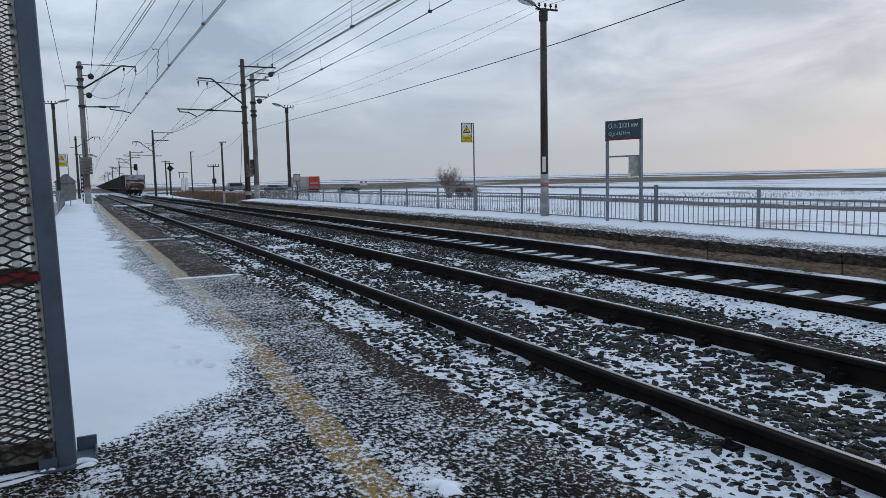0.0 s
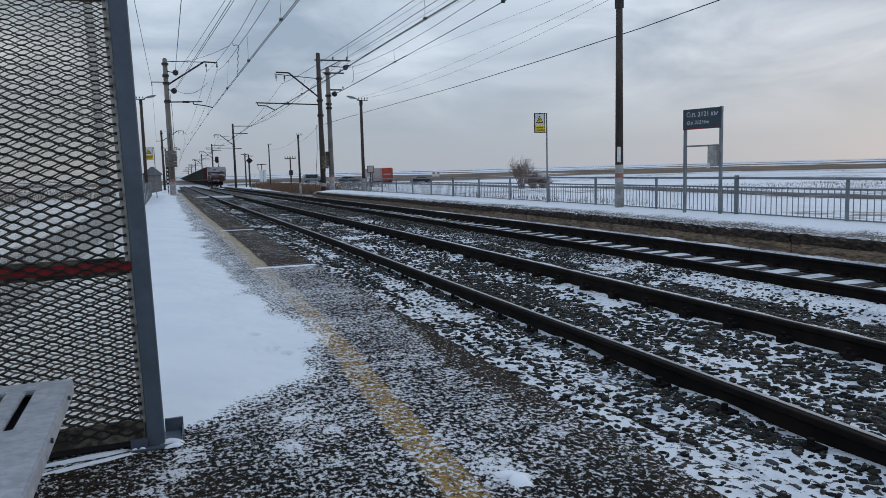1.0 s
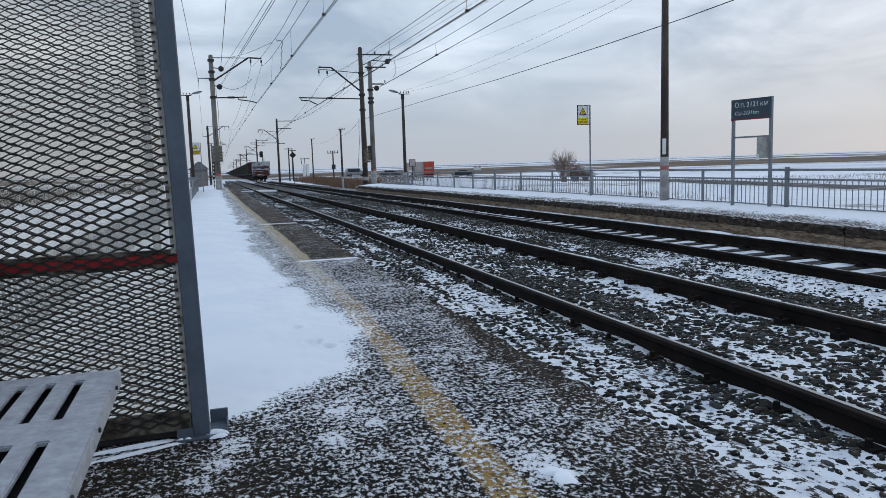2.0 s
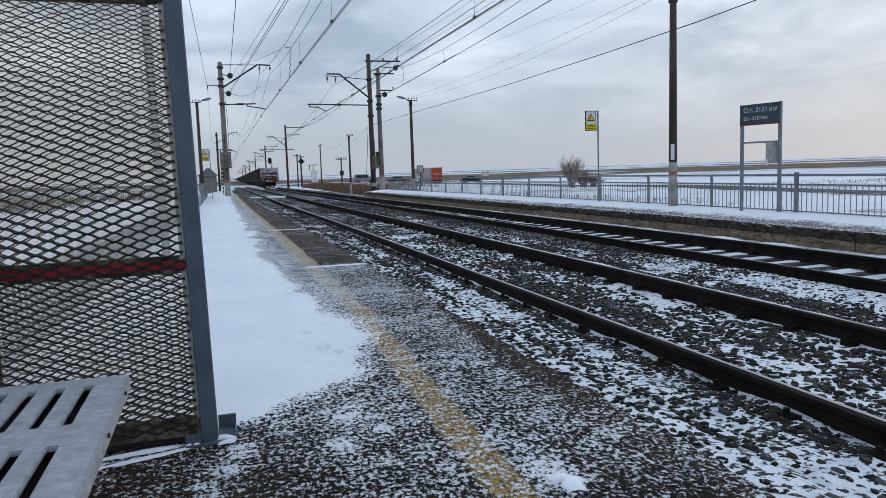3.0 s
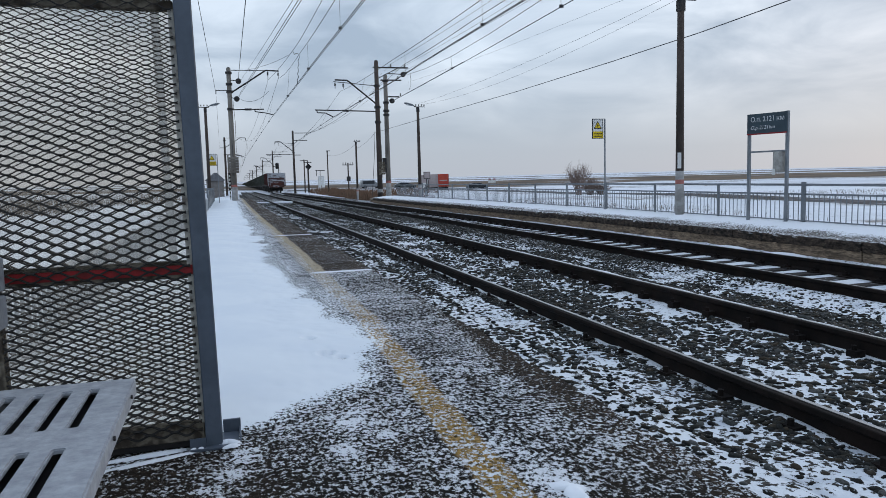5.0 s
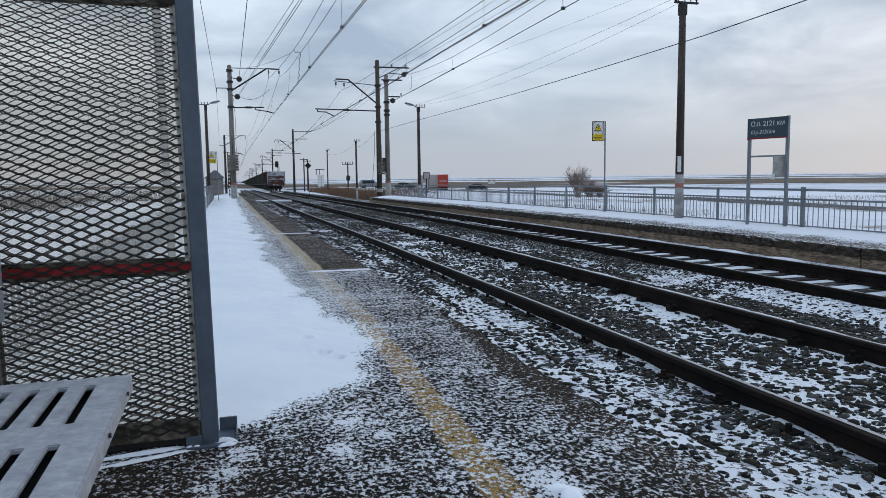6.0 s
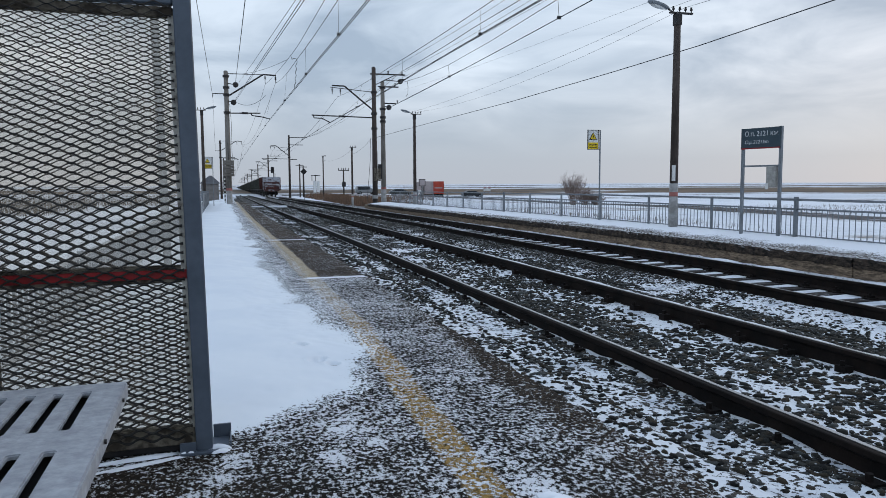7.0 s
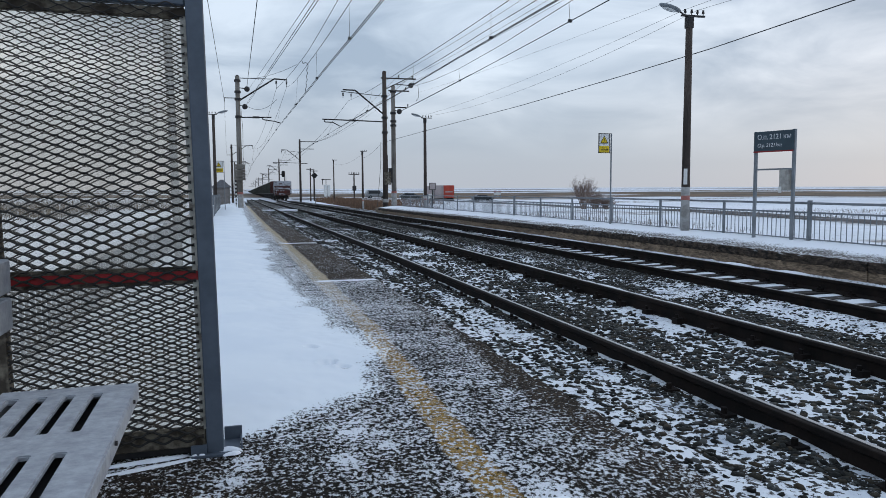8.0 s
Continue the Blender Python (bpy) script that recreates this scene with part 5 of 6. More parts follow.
# feeders on the crossarms
for x0, z0, x1, z1, r in ((12.0, 8.60, 12.62, 9.36, 0.016), (12.0, 9.02, 11.65, 9.36, 0.007), (12.0, 8.0, 12.7, 8.95, 0.007), (12.0, 8.35, 11.7, 8.75, 0.007)):
    wire([bow(x0, z0, 22.0, (x1, MY - 1.5, z1)), sag(lp(x1, MY - 1.5, z1), lp(12.7, 124, 9.5), 0.8), sag(lp(12.7, 124, 9.5), lp(12.7, 192, 9.5), 0.8)], r, "bare feeder wire on the mast crossarms")
wire([sag((11.4, 20.0, 6.1), (13.4, 53.0, 8.0), 0.1), sag((11.4, 20.0, 6.1), (10.2, -8, 5.2), 0.1)], 0.0035, "thin slack line beside the railing")
wire([[(10.2, -8, 4.95), (10.6, 2, 4.62), (10.95, 11, 4.48), (11.25, 15.5, 4.44), (11.42, 20, 4.44), (11.5, 28, 4.43), (11.35, 40, 4.47), lp(10.6, MY - 1.5, 4.62)]], 0.012, "dark cable hung from the brown mast")
for dx, d in ((-0.12, 0.2), (0.22, 0.42)):
    wire([sag((10.70 + dx, 15.6, ZP + 5.28), lp(11.0 + dx, 42, ZP + 5.40), d), sag((10.70 + dx, 15.6, ZP + 5.28), (10.8 + dx, -12, ZP + 5.6), d)], 0.004, "thin lamp wires between poles")
wire([sag(lp(10.4, MY - 1.4, 4.6), (12.25, 69, 3.9), 0.2), sag((12.25, 69, 4.3), (14.9, 108, 4.6), 0.5)], 0.008, "thin cable to the field poles")


# ---------------- goods train ----------------
def gondola(body_mat, label, snowy_end):
    t = thing("gondola_wagon", label, "freight wagon", "wagons of the goods train")
    L, Wd, z0, z1 = 12.75, 3.12, 1.36, 3.48
    for s in (-1, 1):
        bm = boxes((s * (Wd / 2 - 0.12), s * (Wd / 2 - 0.06), 0.6, L + 0.6, z0, z1 - 0.06))
        part("side_wall", bm, body_mat, t)
        rib = None
        for k in range(8):
            y = 0.66 + k * (L - 0.12) / 7
            if rib is None:
                rib = part("rib", boxes((-0.055, 0.055, -0.06, 0.06, z0 - 0.1, z1 - 0.05), bevel=0.012), body_mat, t)
                rib.location = (s * (Wd / 2 - 0.03), y, 0)
            else:
                share("rib", rib, t, (s * (Wd / 2 - 0.03), y, 0))
        part("top_rail", boxes((s * (Wd / 2 - 0.07) - 0.06, s * (Wd / 2 - 0.07) + 0.06, 0.58, L + 0.62, z1 - 0.07, z1 + 0.02), bevel=0.015), M_WAGON_SNOW if snowy_end else body_mat, t)
        part("sill", boxes((s * (Wd / 2 - 0.05) - 0.07, s * (Wd / 2 - 0.05) + 0.07, 0.6, L + 0.6, z0 - 0.20, z0 - 0.01), bevel=0.01), M_BOGIE, t)
    for y, outer in ((0.6, -1), (L + 0.6, 1)):
        em = M_CRUST if (snowy_end and outer < 0) else body_mat
        end = part("end_wall", boxes((-Wd / 2 + 0.06, Wd / 2 - 0.06, y - 0.03, y + 0.03, z0 - 0.05, z1)), body_mat, t, "end wall plastered with blown snow" if em is M_CRUST else "")
        if em is M_CRUST:
            for za, zb, mm in ((z1 - 0.72, z1 - 0.1, M_CRUST), (z1 - 1.30, z1 - 0.84, M_WAGON_SNOW), (z1 - 1.75, z1 - 1.42, M_WAGON_SNOW)):
                part("snow_crust", boxes((-Wd / 2 + 0.10, Wd / 2 - 0.10, y - 0.06, y - 0.031, za, zb), bevel=0.01), mm, end, "crust of blown snow")
        for z in (z1 - 0.06, z1 - 0.78, z1 - 1.36):
            part("belt", boxes((-Wd / 2 + 0.06, Wd / 2 - 0.06, min(y + outer * 0.03, y + outer * 0.11), max(y + outer * 0.03, y + outer * 0.11), z - 0.06, z + 0.06), bevel=0.015), em, end)
        for x in (-Wd / 2 + 0.12, -0.45, 0.55, Wd / 2 - 0.12):
            part("stanchion", boxes((x - 0.06, x + 0.06, min(y + outer * 0.03, y + outer * 0.10), max(y + outer * 0.03, y + outer * 0.10), z0 - 0.05, z1 - 1.42 if abs(x) < 1 else z1), bevel=0.01), body_mat if abs(x) < 1 else em, end)
        x = -Wd / 2 + 0.35
        bm = rods(*[((x - 0.18, y + outer * 0.16, z0 + 0.1 + 0.3 * k), (x + 0.18, y + outer * 0.16, z0 + 0.1 + 0.3 * k), 0.016) for k in range(7)], ((x + 0.18, y + outer * 0.16, z0 - 0.1), (x + 0.18, y + outer * 0.16, z1 - 0.05), 0.02), ((x - 0.18, y + outer * 0.16, z0 - 0.1), (x - 0.18, y + outer * 0.16, z1 - 0.05), 0.02), n=6)
        part("ladder", bm, em, end)
        bm = boxes((-1.35, 1.35, min(y, y + outer * 0.18), max(y, y + outer * 0.18), 0.98, 1.30), (-0.16, 0.16, min(y, y + outer * 0.55), max(y, y + outer * 0.55), 0.92, 1.16), (-0.22, 0.22, min(y + outer * 0.40, y + outer * 0.62), max(y + outer * 0.40, y + outer * 0.62), 0.86, 1.22), bevel=0.02)
        part("coupler", bm, M_WAGON_SNOW if (snowy_end and outer < 0) else M_BOGIE, t, "automatic coupler and headstock")
    part("underframe", boxes((-1.45, 1.45, 0.65, L + 0.55, 1.18, 1.36), (-0.35, 0.35, 0.65, L + 0.55, 0.85, 1.2), (-1.2, 1.2, 5.4, 7.4, 0.62, 1.2)), M_BOGIE, t)
    for yb in (2.65, L + 1.2 - 2.65):
        bog = part("bogie_frame", boxes((-1.14, -0.92, yb - 1.15, yb + 1.15, 0.42, 0.66), (0.92, 1.14, yb - 1.15, yb + 1.15, 0.42, 0.66), (-1.1, 1.1, yb - 0.28, yb + 0.28, 0.45, 0.95), (-1.16, -0.9, yb - 0.35, yb + 0.35, 0.3, 0.9), (0.9, 1.16, yb - 0.35, yb + 0.35, 0.3, 0.9), bevel=0.03), M_BOGIE, t)
        for yw in (yb - 0.925, yb + 0.925):
            bm = rods(((-1.1, yw, 0.475), (1.1, yw, 0.475), 0.08), n=12)
            for x in (-0.76, 0.76):
                rod(bm, (x - 0.065, yw, 0.475), (x + 0.065, yw, 0.475), 0.475, 0.475, 26)
                rod(bm, (x - math.copysign(0.095, x), yw, 0.475), (x - math.copysign(0.065, x), yw, 0.475), 0.50, 0.50, 26)
            part("wheelset", bm, M_BOGIE, bog)
    return t


TRAIN_Y, WL = 132.0, 13.95
XT = (RC + RD) / 2


def train_pose(k):
    y = TRAIN_Y + k * WL
    return on_line(XT, y, ZF)


red = gondola(M_WAGON_RED, "oxide-red open gondola wagon, rear end plastered with snow", True)
red.matrix_basis = train_pose(0)
green = gondola(M_WAGON_GREEN, "dark olive open gondola wagon of the goods train", False)
green.matrix_basis = train_pose(1)
for k in range(2, 34):
    copy_thing(green, train_pose(k))


# ---------------- trackside things ----------------
sig = thing("railway_signal", "black railway signal head on a slim mast", "signal", m=on_line(9.95, 168, 0.6))
part("mast", rods(((0.3, 0, -0.9), (0.2, 0, 4.9), 0.08), n=10), M_STEEL, sig)
part("head", boxes((-0.38, 0.38, -0.18, 0.12, 4.15, 5.5), bevel=0.17), M_BLACK, sig)
part("hood", rods(((0, -0.18, 5.1), (0, -0.5, 5.1), 0.16, 0.15), ((0, -0.18, 4.6), (0, -0.5, 4.6), 0.16, 0.15), n=10), M_BLACK, sig)
part("ladder", rods(((0.45, 0.2, -0.9), (0.40, 0.2, 4.2), 0.025), ((0.65, 0.2, -0.9), (0.6, 0.2, 4.2), 0.025)), M_FENCE, sig)
dia = thing("diamond_sign", "black diamond track sign on a thin pole", "sign", m=pose(10.33, 92, -0.45))
part("pole", rods(((0.06, 0, -0.5), (0, 0, 3.2), 0.035)), M_STEEL, dia)
bmd = boxes((-0.29, 0.29, -0.02, 0.02, -0.29, 0.29))
bmesh.ops.rotate(bmd, verts=bmd.verts, cent=(0, 0, 0), matrix=Matrix.Rotation(radians(45), 3, "Y"))
bmesh.ops.translate(bmd, verts=bmd.verts, vec=(0, -0.07, 3.1))
part("board", bmd, M_BLACK, dia)
for x, y, h in ((14.14, 132, 6.2), (14.8, 132.5, 5.9)):
    p = thing("telegraph_pole", "weathered pole with a small crossarm", "pole", "field poles", m=pose(x, y, -1.6))
    part("shaft", rods(((0, 0, -0.3), (0, 0, h), 0.13, 0.10)), M_DARKMAST, p)
    part("crossarm", boxes((-0.7, 0.7, -0.05, 0.05, h - 0.25, h - 0.13)), M_STEEL, p)
tp = thing("transformer_pole", "pole with insulators and a small dark transformer", "pole", m=pose(24.9, 150, -2.0))
part("shaft", rods(((0, 0, -0.3), (0, 0, 6.25), 0.16, 0.13)), M_DARKMAST, tp)
part("crossarm", boxes((-1.1, 1.1, -0.06, 0.06, 5.75, 5.9)), M_STEEL, tp)
for x in (-1.0, -0.45, 0.45, 1.0):
    part("insulator", rods(((x, 0, 5.9), (x, 0, 6.35), 0.08, 0.05)), M_STEEL, tp)
part("transformer", boxes((-0.38, 0.38, -0.5, -0.1, 2.5, 3.5), bevel=0.05), M_STEEL, tp)
for x in (17.75, 18.4):
    p = thing("signal_cabinet", "white trackside equipment post with insulators", "cabinet", "white posts", m=pose(x, 140, -1.4))
    part("body", boxes((-0.25, 0.25, -0.3, 0.3, 0, 3.1), bevel=0.05), M_WHITE, p)
    part("bracket", rods(((-0.5, 0, 3.1), (-0.5, 0, 4.2), 0.06), ((-0.7, 0, 4.1), (0.4, 0, 4.1), 0.06)), M_STEEL, p)

cross = new("crossing_deck", strip("crossing_deck", [(1.9, -0.30), (RA - 0.09, -0.30), (RA - 0.09, -0.09), (1.9, -0.09)], [49.9, 50.4, 50.9], M_SNOW))
tagged(cross, "snow-covered plank crossing beside the near rail", "crossing", kind="structure")
cross2 = new("crossing_deck", strip("crossing_deck", [(RA + 0.09, -0.30), (RB - 0.09, -0.30), (RB - 0.09, -0.09), (RA + 0.09, -0.09)], [49.9, 50.4, 50.9], M_SNOW))
tagged(cross2, "snow-covered plank crossing between the near rails", "crossing", kind="structure")

# railing along the back of the near platform
for k in range(7):
    t = thing("side_railing", "grey sheet railing panel beside the near platform", "railing", "railing of the near platform", m=pose(-0.62 + 0.012 * k, 33 + 3.0 * k, -drop(33 + 3 * k)))
    part("panel", boxes((-0.02, 0.02, 0, 2.94, 0.12, 0.85)), M_FENCE, t)
    part("post", boxes((-0.04, 0.04, -0.04, 0.04, -0.1, 0.95), bevel=0.005), M_FENCE, t)

# barred railing nearer along the back of the platform
def back_railing(length=2.95):
    t = thing("back_railing", "pale grey barred railing along the platform back", "railing", "railings behind the shelter")
    part("post", boxes((-0.03, 0.03, -0.03, 0.03, -0.05, 0.56), bevel=0.004), M_PALEFENCE, t)
    part("top_rail", boxes((-0.022, 0.022, 0.03, length, 0.50, 0.54), bevel=0.004), M_PALEFENCE, t)
    part("bottom_rail", boxes((-0.018, 0.018, 0.03, length, 0.06, 0.09), bevel=0.003), M_PALEFENCE, t)
    bar = part("baluster", boxes((-0.010, 0.010, -0.014, 0.014, 0.09, 0.50)), M_PALEFENCE, t)
    bar.location.y = 0.13
    for k in range(1, 22):
        share("baluster", bar, t, (0, 0.13 + 0.13 * k, 0))
    return t


near_rail = back_railing()
for k in range(9):
    y = 4.3 + 3.0 * k
    m_k = pose(-1.31 + 0.0275 * 3.0 * k * (1.0 if k < 7 else 0.96), y, -drop(y), 0, 0, -1.6)
    if k == 0:
        near_rail.matrix_basis = m_k
    else:
        copy_thing(near_rail, m_k)

house = thing("house", "small grey hut with a hipped slate roof", "house", m=pose(-0.95, 120, -1.0))
part("wall", boxes((-1.3, 1.3, 0, 2.6, -0.4, 2.3)), M_HOUSE, house)
bm = bmesh.new()
vs = [bm.verts.new(c) for c in ((-1.6, -0.3, 2.25), (1.6, -0.3, 2.25), (1.6, 2.9, 2.25), (-1.6, 2.9, 2.25), (-0.1, 1.3, 3.5), (0.3, 1.3, 3.5))]
for q in ((0, 1, 5, 4), (1, 2, 5), (2, 3, 4, 5), (3, 0, 4), (3, 2, 1, 0)):
    bm.faces.new([vs[i] for i in q])
part("roof", bm, M_ROOF, house)


# ---------------- road and vehicles ----------------
def road_mesh(pts, width):
    """A ribbon through plan points, draped on the plain."""
    fine = []
    for k in range(len(pts) - 1):
        p0, p1, p2, p3 = (Vector(pts[max(0, min(len(pts) - 1, k + d))]) for d in (-1, 0, 1, 2))
        for s in range(12):
            u = s / 12
            fine.append(0.5 * (2 * p1 + (p2 - p0) * u + (2 * p0 - 5 * p1 + 4 * p2 - p3) * u * u + (3 * p1 - p0 - 3 * p2 + p3) * u ** 3))
    co, fs = [], []
    for k in range(1, len(fine)):
        d = (fine[k] - fine[k - 1]).normalized()
        n = Vector((-d.y, d.x))
        for w in (-0.5, -0.17, 0.17, 0.5):
            q = fine[k] + n * width * w
            co.append((q.x, q.y, plain_z(fine[k].x, fine[k].y)[2] + 0.14 - 0.06 * (abs(w) > 0.4)))
        if k > 1:
            b0 = len(co) - 8
            fs += [(b0 + i, b0 + i + 1, b0 + i + 5, b0 + i + 4) for i in range(3)]
    me = bpy.data.meshes.new("road")
    me.from_pydata(co, [], fs)
    me.materials.append(M_ASPHALT_ROAD)
    return new("road", me)


road = road_mesh([(60, -60), (56, -10), (53, 40), (50.5, 82), (51, 122), (48, 143), (40, 150.5), (28, 152.5), (12, 154)], 6.5)
tagged(road, "snowy asphalt road curving to the level crossing", "road", kind="structure")


def car(m, paint, label, suv=False):
    """Local x runs along the car."""
    t = thing("car", label, "car", "waiting vehicles", m=m)
    h = 1.75 if suv else 1.45
    prof = [(-2.25, 0.35), (2.2, 0.35), (2.25, 0.75), (1.3, 0.95), (0.55, h - 0.05), (-1.2 if not suv else -1.9, h), (-1.95 if not suv else -2.2, 1.0), (-2.28, 0.9)]
    bm = bmesh.new()
    lo, hi = [bm.verts.new((x, -0.88, z)) for x, z in prof], [bm.verts.new((x, 0.88, z)) for x, z in prof]
    n = len(prof)
    for k in range(n):
        bm.faces.new((lo[k], lo[(k + 1) % n], hi[(k + 1) % n], hi[k]))
    bm.faces.new(lo[::-1])
    bm.faces.new(hi)
    bmesh.ops.bevel(bm, geom=list(bm.edges), offset=0.06, segments=1, affect="EDGES")
    part("body", bm, paint, t)
    for s in (-1, 1):
        part("side_window", boxes((-1.25 if not suv else -1.8, 0.6, min(s * 0.86, s * 0.895), max(s * 0.86, s * 0.895), 0.98, h - 0.16)), M_GLASS, t)
        for x in (-1.4, 1.4):
            w = part("wheel", rods(((x, s * 0.70, 0.33), (x, s * 0.90, 0.33), 0.33), n=18), M_TYRE, t)
            part("rim", rods(((x, s * 0.89, 0.33), (x, s * 0.91, 0.33), 0.2), n=12), M_FENCE, w)
    return t


def gz(x):
    return plain_z(x, 151)[2] + 0.12


car(pose(29.8, 151.5, gz(30)), M_CARWHITE, "silver off-road car waiting on the snowy road", True)
car(pose(36.8, 150.5, gz(37)), M_CARGREY, "dark green saloon car waiting on the snowy road")
car(pose(52.2, 148.5, gz(52)), M_CARDARK, "black saloon car waiting on the snowy road")
truck = thing("truck", "lorry with a pale and red tarpaulin box body", "truck", "waiting vehicles", m=pose(42.9, 150.0, gz(43) - 0.45, 0, 0, 8))
part("cab", boxes((-3.1, -1.6, -1.1, 1.1, 0.6, 2.7), bevel=0.15), M_WHITE, truck)
part("chassis", boxes((-3.0, 3.2, -0.6, 0.6, 0.55, 0.85)), M_BOGIE, truck)
part("box_front", boxes((-1.45, 0.6, -1.25, 1.25, 0.95, 3.6), bevel=0.03), M_TARP_W, truck, "pale tarpaulin part")
part("box_rear", boxes((0.6, 3.0, -1.25, 1.25, 0.95, 3.6), bevel=0.03), M_TARP_R, truck, "red tarpaulin part")
part("tail_board", boxes((3.0, 3.08, -1.2, 1.2, 0.95, 3.55)), M_STEEL, truck)
part("rear_mark", boxes((0.9, 2.7, -1.256, -1.251, 2.1, 2.35)), M_TARP_W, truck, "pale lettering bar")
for x in (-2.3, 1.7, 2.5):
    for s in (-1, 1):
        part("wheel", rods(((x, s * 0.85, 0.48), (x, s * 1.15, 0.48), 0.48), n=18), M_TYRE, truck)
kiosk = thing("roadside_sign", "small pink and white sign frame in the steppe", "sign", m=pose(70, 187, -2.35))
part("board", boxes((-1.0, 1.0, -0.1, 0.1, 1.3, 2.0)), M_WHITE, kiosk)
for x in (-0.65, 0.65):
    part("top_mark", boxes((x - 0.35, x + 0.35, -0.1, 0.1, 2.0, 2.45), bevel=0.05), M_PINK, kiosk)
for x in (-0.85, 0.85):
    part("leg", boxes((x - 0.08, x + 0.08, -0.08, 0.08, -0.3, 1.3)), M_FENCE, kiosk)
plate = thing("track_sign", "pale square track sign on a post", "sign", m=on_line(12.05, 45.5, -0.2))
part("post", rods(((0, 0, -0.8), (0, 0, 1.3), 0.05)), M_FENCE, plate)
part("board", boxes((-0.25, 0.25, -0.06, -0.03, 1.1, 1.6)), M_TARP_W, plate)


# ---------------- dry reeds, grass, bushes ----------------
def blades(name, rows, material, label, category):
    """Upright thin tapered stems: rows of (x0, x1, y0, y1, number, low, high)."""
    rng = random.Random(5)
    co, fs = [], []
    for x0, x1, y0, y1, num, a, c in rows:
        for _ in range(num):
            x, y = rng.uniform(x0, x1), rng.uniform(y0, y1)
            if noise.noise((x * 0.5, y * 0.35, 2.0)) < rng.uniform(-0.6, 0.2):
                continue
            h, w = rng.uniform(a, c), rng.uniform(0.006, 0.014)
            px = x + off(y)
            z = plain_z(px, y)[2] - 0.05
            ang, bx, by = rng.uniform(0, 3.14), rng.uniform(-0.25, 0.25) * h, rng.uniform(-0.2, 0.2) * h
            dx, dy = math.cos(ang) * w, math.sin(ang) * w
            k = len(co)
            co += [(px - dx, y - dy, z), (px + dx, y + dy, z), (px + dx * 0.8 + bx * 0.4, y + dy * 0.8 + by * 0.4, z + h * 0.6), (px - dx * 0.8 + bx * 0.4, y - dy * 0.8 + by * 0.4, z + h * 0.6), (px + bx, y + by, z + h)]
            fs += [(k, k + 1, k + 2, k + 3), (k + 3, k + 2, k + 4)]
    me = bpy.data.meshes.new(name)
    me.from_pydata(co, [], fs)
    me.materials.append(material)
    return tagged(new(name, me), label, category, kind="stuff")


blades("dry_reeds", [(12.9, 17, 98, 128, 8000, 0.6, 1.15), (13.0, 15.8, 56, 100, 14000, 0.6, 1.25), (12.6, 14.2, 30, 55, 5500, 0.5, 1.1), (15, 28, 95, 118, 5000, 0.4, 0.9)], M_REED, "thicket of dry brown reeds beside the line", "reeds")
blades("dry_grass", [(12.6, 15.5, 16, 32, 1800, 0.2, 0.75), (14, 26, 30, 60, 2500, 0.15, 0.5), (45, 95, 55, 75, 6000, 0.15, 0.45), (13.2, 24, 12, 34, 350, 0.08, 0.35), (62, 110, 24, 44, 9000, 0.2, 0.5)], M_GRASS, "sparse dry grass stalks in the snow", "grass")


blades("dry_shrubs", [(-75, -12, 55, 80, 15000, 0.4, 1.5), (-45, -7, 90, 120, 7000, 0.5, 2.0)], M_GRASS, "rough belt of dry brown shrubs beyond the platform", "shrubs")


def bush(m, height, n, label, seed, spread_=0.55):
    rng = random.Random(seed)
    t = thing("bush", label, "bush", "bare bushes", m=m)
    stems, twigs = bmesh.new(), bmesh.new()

    def grow(bm, p, d, length, r, depth):
        q = p + d * length
        rod(bm, p, q, r, r * 0.6, 5 if depth > 1 else 3, caps=False)
        if depth == 0:
            return
        for _ in range(3):
            e = (d + Vector((rng.uniform(-1, 1), rng.uniform(-1, 1), rng.uniform(-0.1, 0.7))) * 0.55).normalized()
            grow(stems if depth > 2 else twigs, p.lerp(q, rng.uniform(0.4, 1.0)), e, length * rng.uniform(0.5, 0.75), r * 0.55, depth - 1)

    for _ in range(n):
        a = rng.uniform(0, 6.28)
        d = Vector((math.cos(a) * spread_ * rng.uniform(0.2, 1), math.sin(a) * spread_ * rng.uniform(0.2, 1), 1)).normalized()
        grow(stems, Vector((rng.uniform(-0.3, 0.3), rng.uniform(-0.3, 0.3), 0)), d, height * rng.uniform(0.35, 0.5), 0.035, 4)
    part("stem_clump", stems, M_TWIG, t)
    part("twig_crown", twigs, M_TWIG, t)
    return t


bush(pose(39.8, 77.7, plain_z(39.8, 77.7)[2] - 0.1), 4.0, 30, "bare winter bush with many thin twigs", 3)
bush(pose(42.0, 79.0, plain_z(42.0, 79)[2] - 0.1), 2.3, 40, "low dense bare bush in the snow", 8, 1.1)
bush(pose(43.4, 79.0, plain_z(43.4, 79)[2] - 0.1), 1.9, 36, "low dense bare bush in the snow", 9, 1.2)


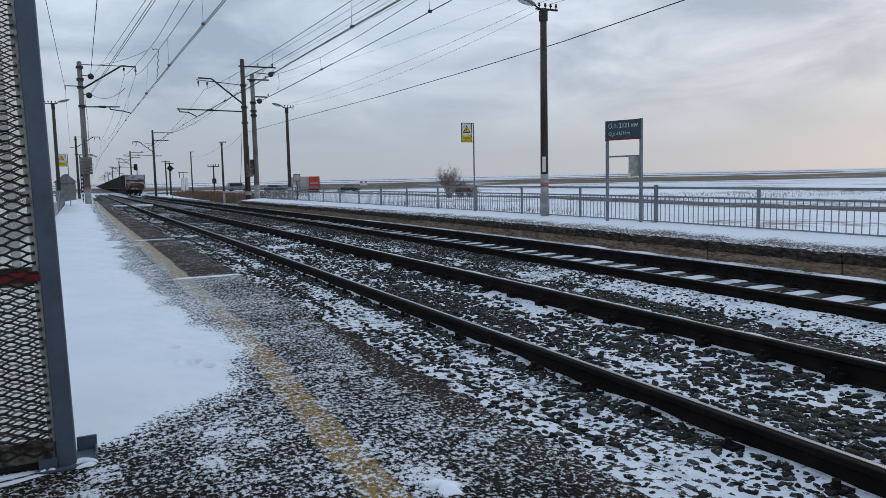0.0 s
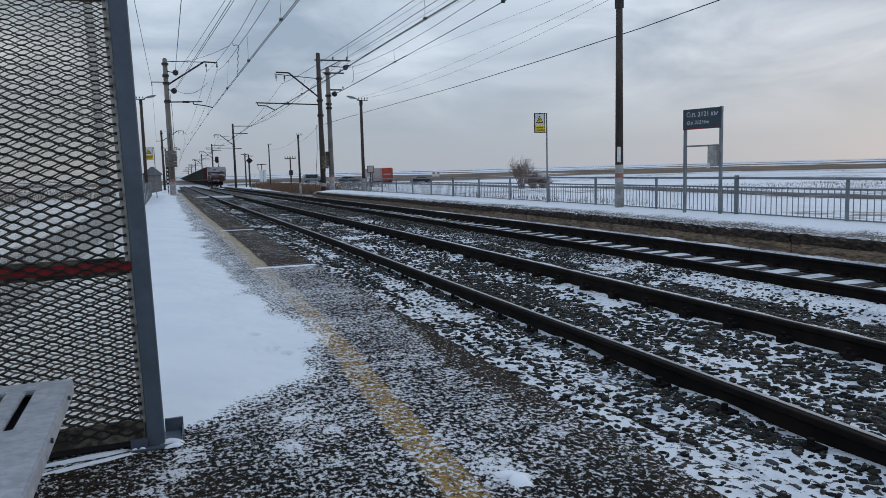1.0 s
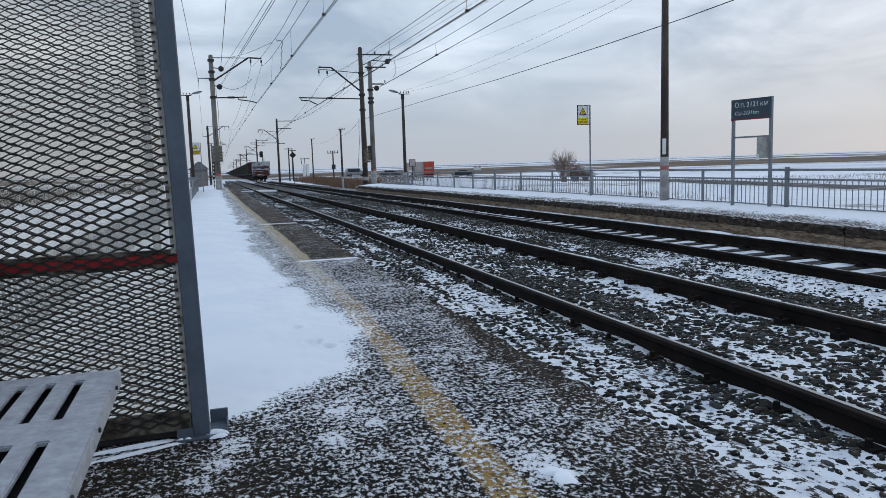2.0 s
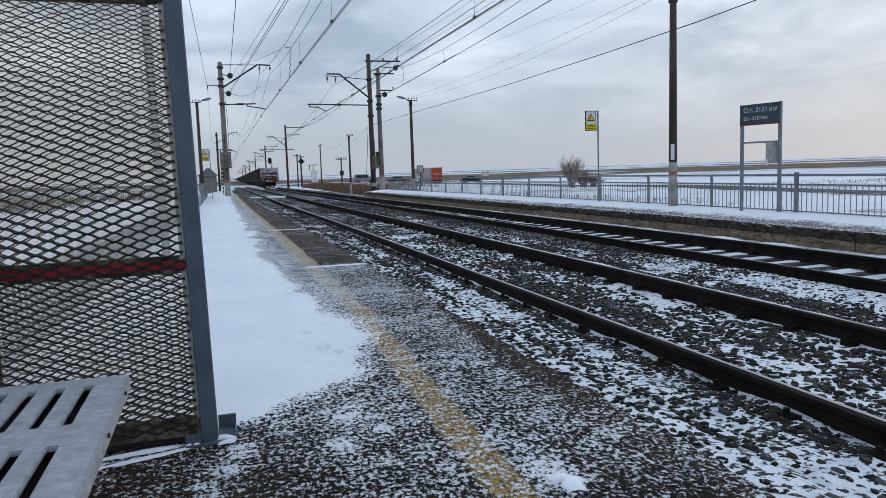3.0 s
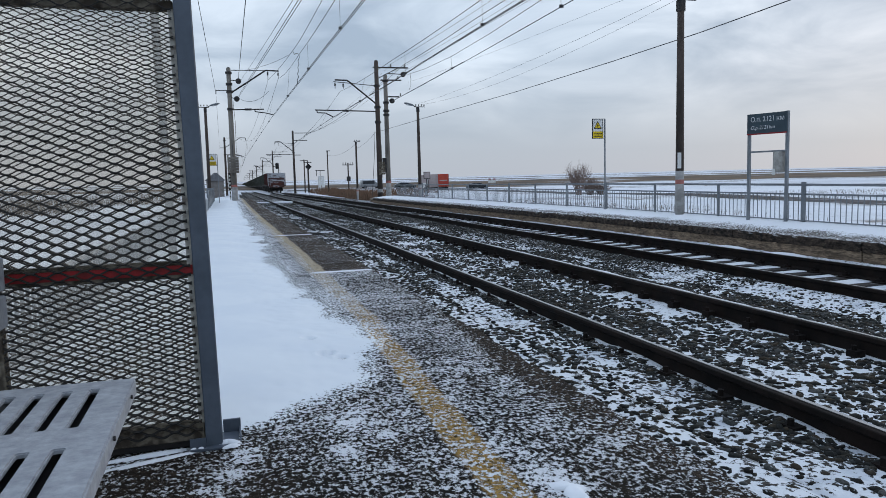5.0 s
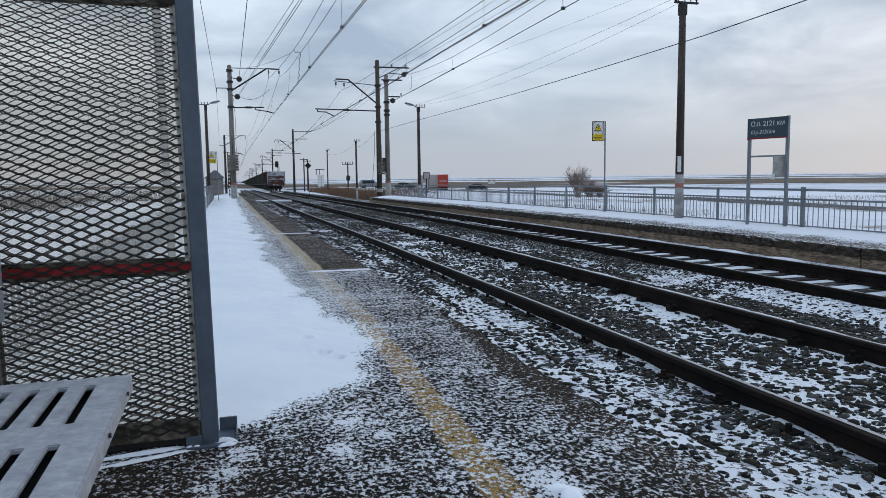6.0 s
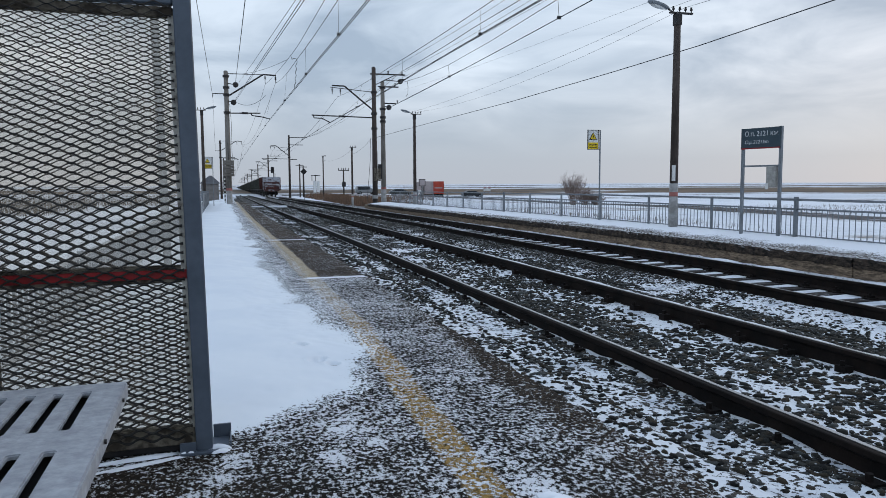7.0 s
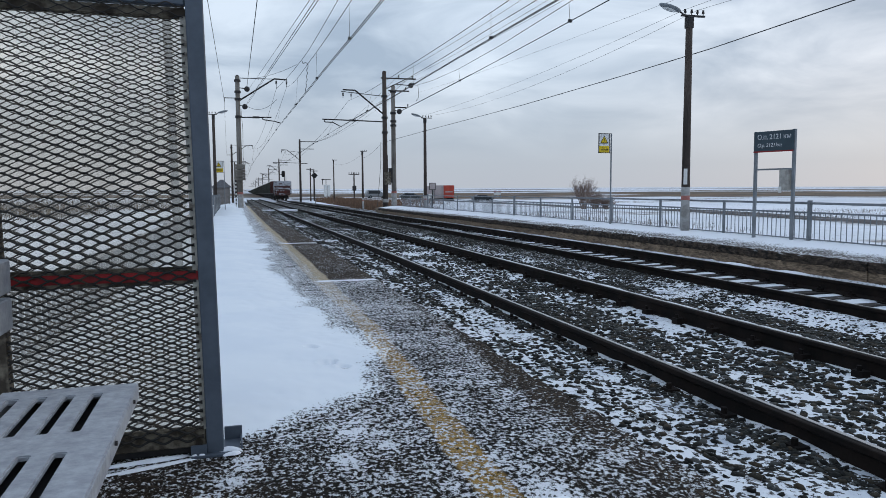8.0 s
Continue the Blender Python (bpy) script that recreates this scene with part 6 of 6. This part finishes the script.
# ---------------- snow patches and edging stones ----------------
def snow_lump(x, y, rx, ry, h, seed, z=0.0):
    rng = random.Random(seed)
    bm = bmesh.new()
    rings, n = 6, 26
    c = bm.verts.new((0, 0, h))
    prev = None
    ph = [rng.uniform(0, 6.28) for _ in range(4)]
    for k in range(1, rings + 1):
        f = k / rings
        cur = []
        for a in range(n):
            th = a * math.tau / n
            w = 1 + 0.25 * math.sin(2 * th + ph[0]) + 0.18 * math.sin(3 * th + ph[1]) + 0.12 * math.sin(5 * th + ph[2]) + 0.08 * math.sin(9 * th + ph[3])
            cur.append(bm.verts.new((rx * f * w * math.cos(th), ry * f * w * math.sin(th), h * (1 - f ** 2.2) - 0.004 * (k == rings))))
        for a in range(n):
            if prev:
                bm.faces.new((prev[a], prev[(a + 1) % n], cur[(a + 1) % n], cur[a]))
            else:
                bm.faces.new((c, cur[a], cur[(a + 1) % n]))
        prev = cur
    ob = part("snow_patch", bm, M_SNOW, None, "", True)
    ob.location = (x, y, z)
    return tagged(ob, "thin patch of blown snow on the platform", "snow", "snow patches")


for i, (x, y, rx, ry, h, turn) in enumerate(((-0.40, 3.232, 0.19, 0.022, 0.012, 12), (-0.36, 3.165, 0.17, 0.020, 0.009, 17), (-0.62, 3.10, 0.16, 0.016, 0.008, 15), (-0.045, 3.195, 0.035, 0.016, 0.010, 5), (-0.06, 3.245, 0.045, 0.020, 0.016, 0), (-0.185, 3.225, 0.028, 0.018, 0.010, 0), (1.13, 2.34, 0.055, 0.070, 0.014, 30))):
    lump = snow_lump(x, y, rx, ry, h, 40 + i, 0.013 if i in (3, 4, 5) else 0.0)
    lump.rotation_euler = (0, 0, radians(turn))


def rough_block(x0, x1, length, z0, z1, seed, amount):
    """A long block with crumbled faces: a fine box moved by noise."""
    bm = bmesh.new()
    nx, ny, nz = 3, max(6, int(length / 0.09)), 4
    vert = {}

    def at(i, j, k):
        if (i, j, k) not in vert:
            p = Vector((x0 + (x1 - x0) * i / nx, length * j / ny, z0 + (z1 - z0) * k / nz))
            q = p * 6.0 + Vector((seed * 3.7, seed * 1.3, 0))
            d = noise.noise(q) + 0.6 * noise.noise(q * 2.7)
            if i == 0:
                p.x += amount * (d + 0.25)
                if k in (0, nz):
                    p.x += amount * 0.6
            if k == nz:
                p.z += amount * 0.45 * (noise.noise(q * 1.7) - 0.3)
            vert[(i, j, k)] = bm.verts.new(p)
        return vert[(i, j, k)]

    for j in range(ny):
        for k in range(nz):
            bm.faces.new((at(0, j, k), at(0, j, k + 1), at(0, j + 1, k + 1), at(0, j + 1, k)))
        for i_ in range(nx):
            bm.faces.new((at(i_, j, nz), at(i_ + 1, j, nz), at(i_ + 1, j + 1, nz), at(i_, j + 1, nz)))
            bm.faces.new((at(i_, j, 0), at(i_, j + 1, 0), at(i_ + 1, j + 1, 0), at(i_ + 1, j, 0)))
    for j in (0, ny):
        for i_ in range(nx):
            for k in range(nz):
                bm.faces.new((at(i_, j, k), at(i_ + 1, j, k), at(i_ + 1, j, k + 1), at(i_, j, k + 1)))
    return bm


rng = random.Random(12)
y = -6.0
n_block = 0
while y < 48:
    n_block += 1
    ln = rng.uniform(2.3, 3.3)
    b_ob = part("edging_block", rough_block(-0.045, 0.03, ln - 0.02, -0.47, -0.150, n_block, 0.016), M_CONCRETE, farplat)
    b_ob.matrix_basis = on_line(FAREDGE + rng.uniform(-0.012, 0.012), y, ZE + rng.uniform(-0.01, 0.005))
    b_ob = part("coping_slab", rough_block(-0.075, 0.25, ln - rng.uniform(0.012, 0.05), -0.165, -0.002, n_block + 50, 0.028), M_COPING, farplat)
    b_ob.matrix_basis = on_line(FAREDGE + rng.uniform(-0.018, 0.018), y, ZE + rng.uniform(-0.012, 0.0))
    y += ln

# snow blown against the foot of the far platform
for i, (x, y, rx, ry, h) in enumerate(((9.22, 6.3, 0.16, 0.9, 0.07), (9.24, 8.3, 0.13, 0.7, 0.05), (9.26, 10.4, 0.13, 0.55, 0.07), (9.20, 11.7, 0.15, 0.6, 0.08), (9.25, 14.4, 0.12, 0.8, 0.05), (9.24, 18.5, 0.12, 1.1, 0.05), (9.24, 24.0, 0.13, 1.4, 0.06))):
    snow_lump(x, y, rx, ry, h, 90 + i, -0.395 - drop(y))
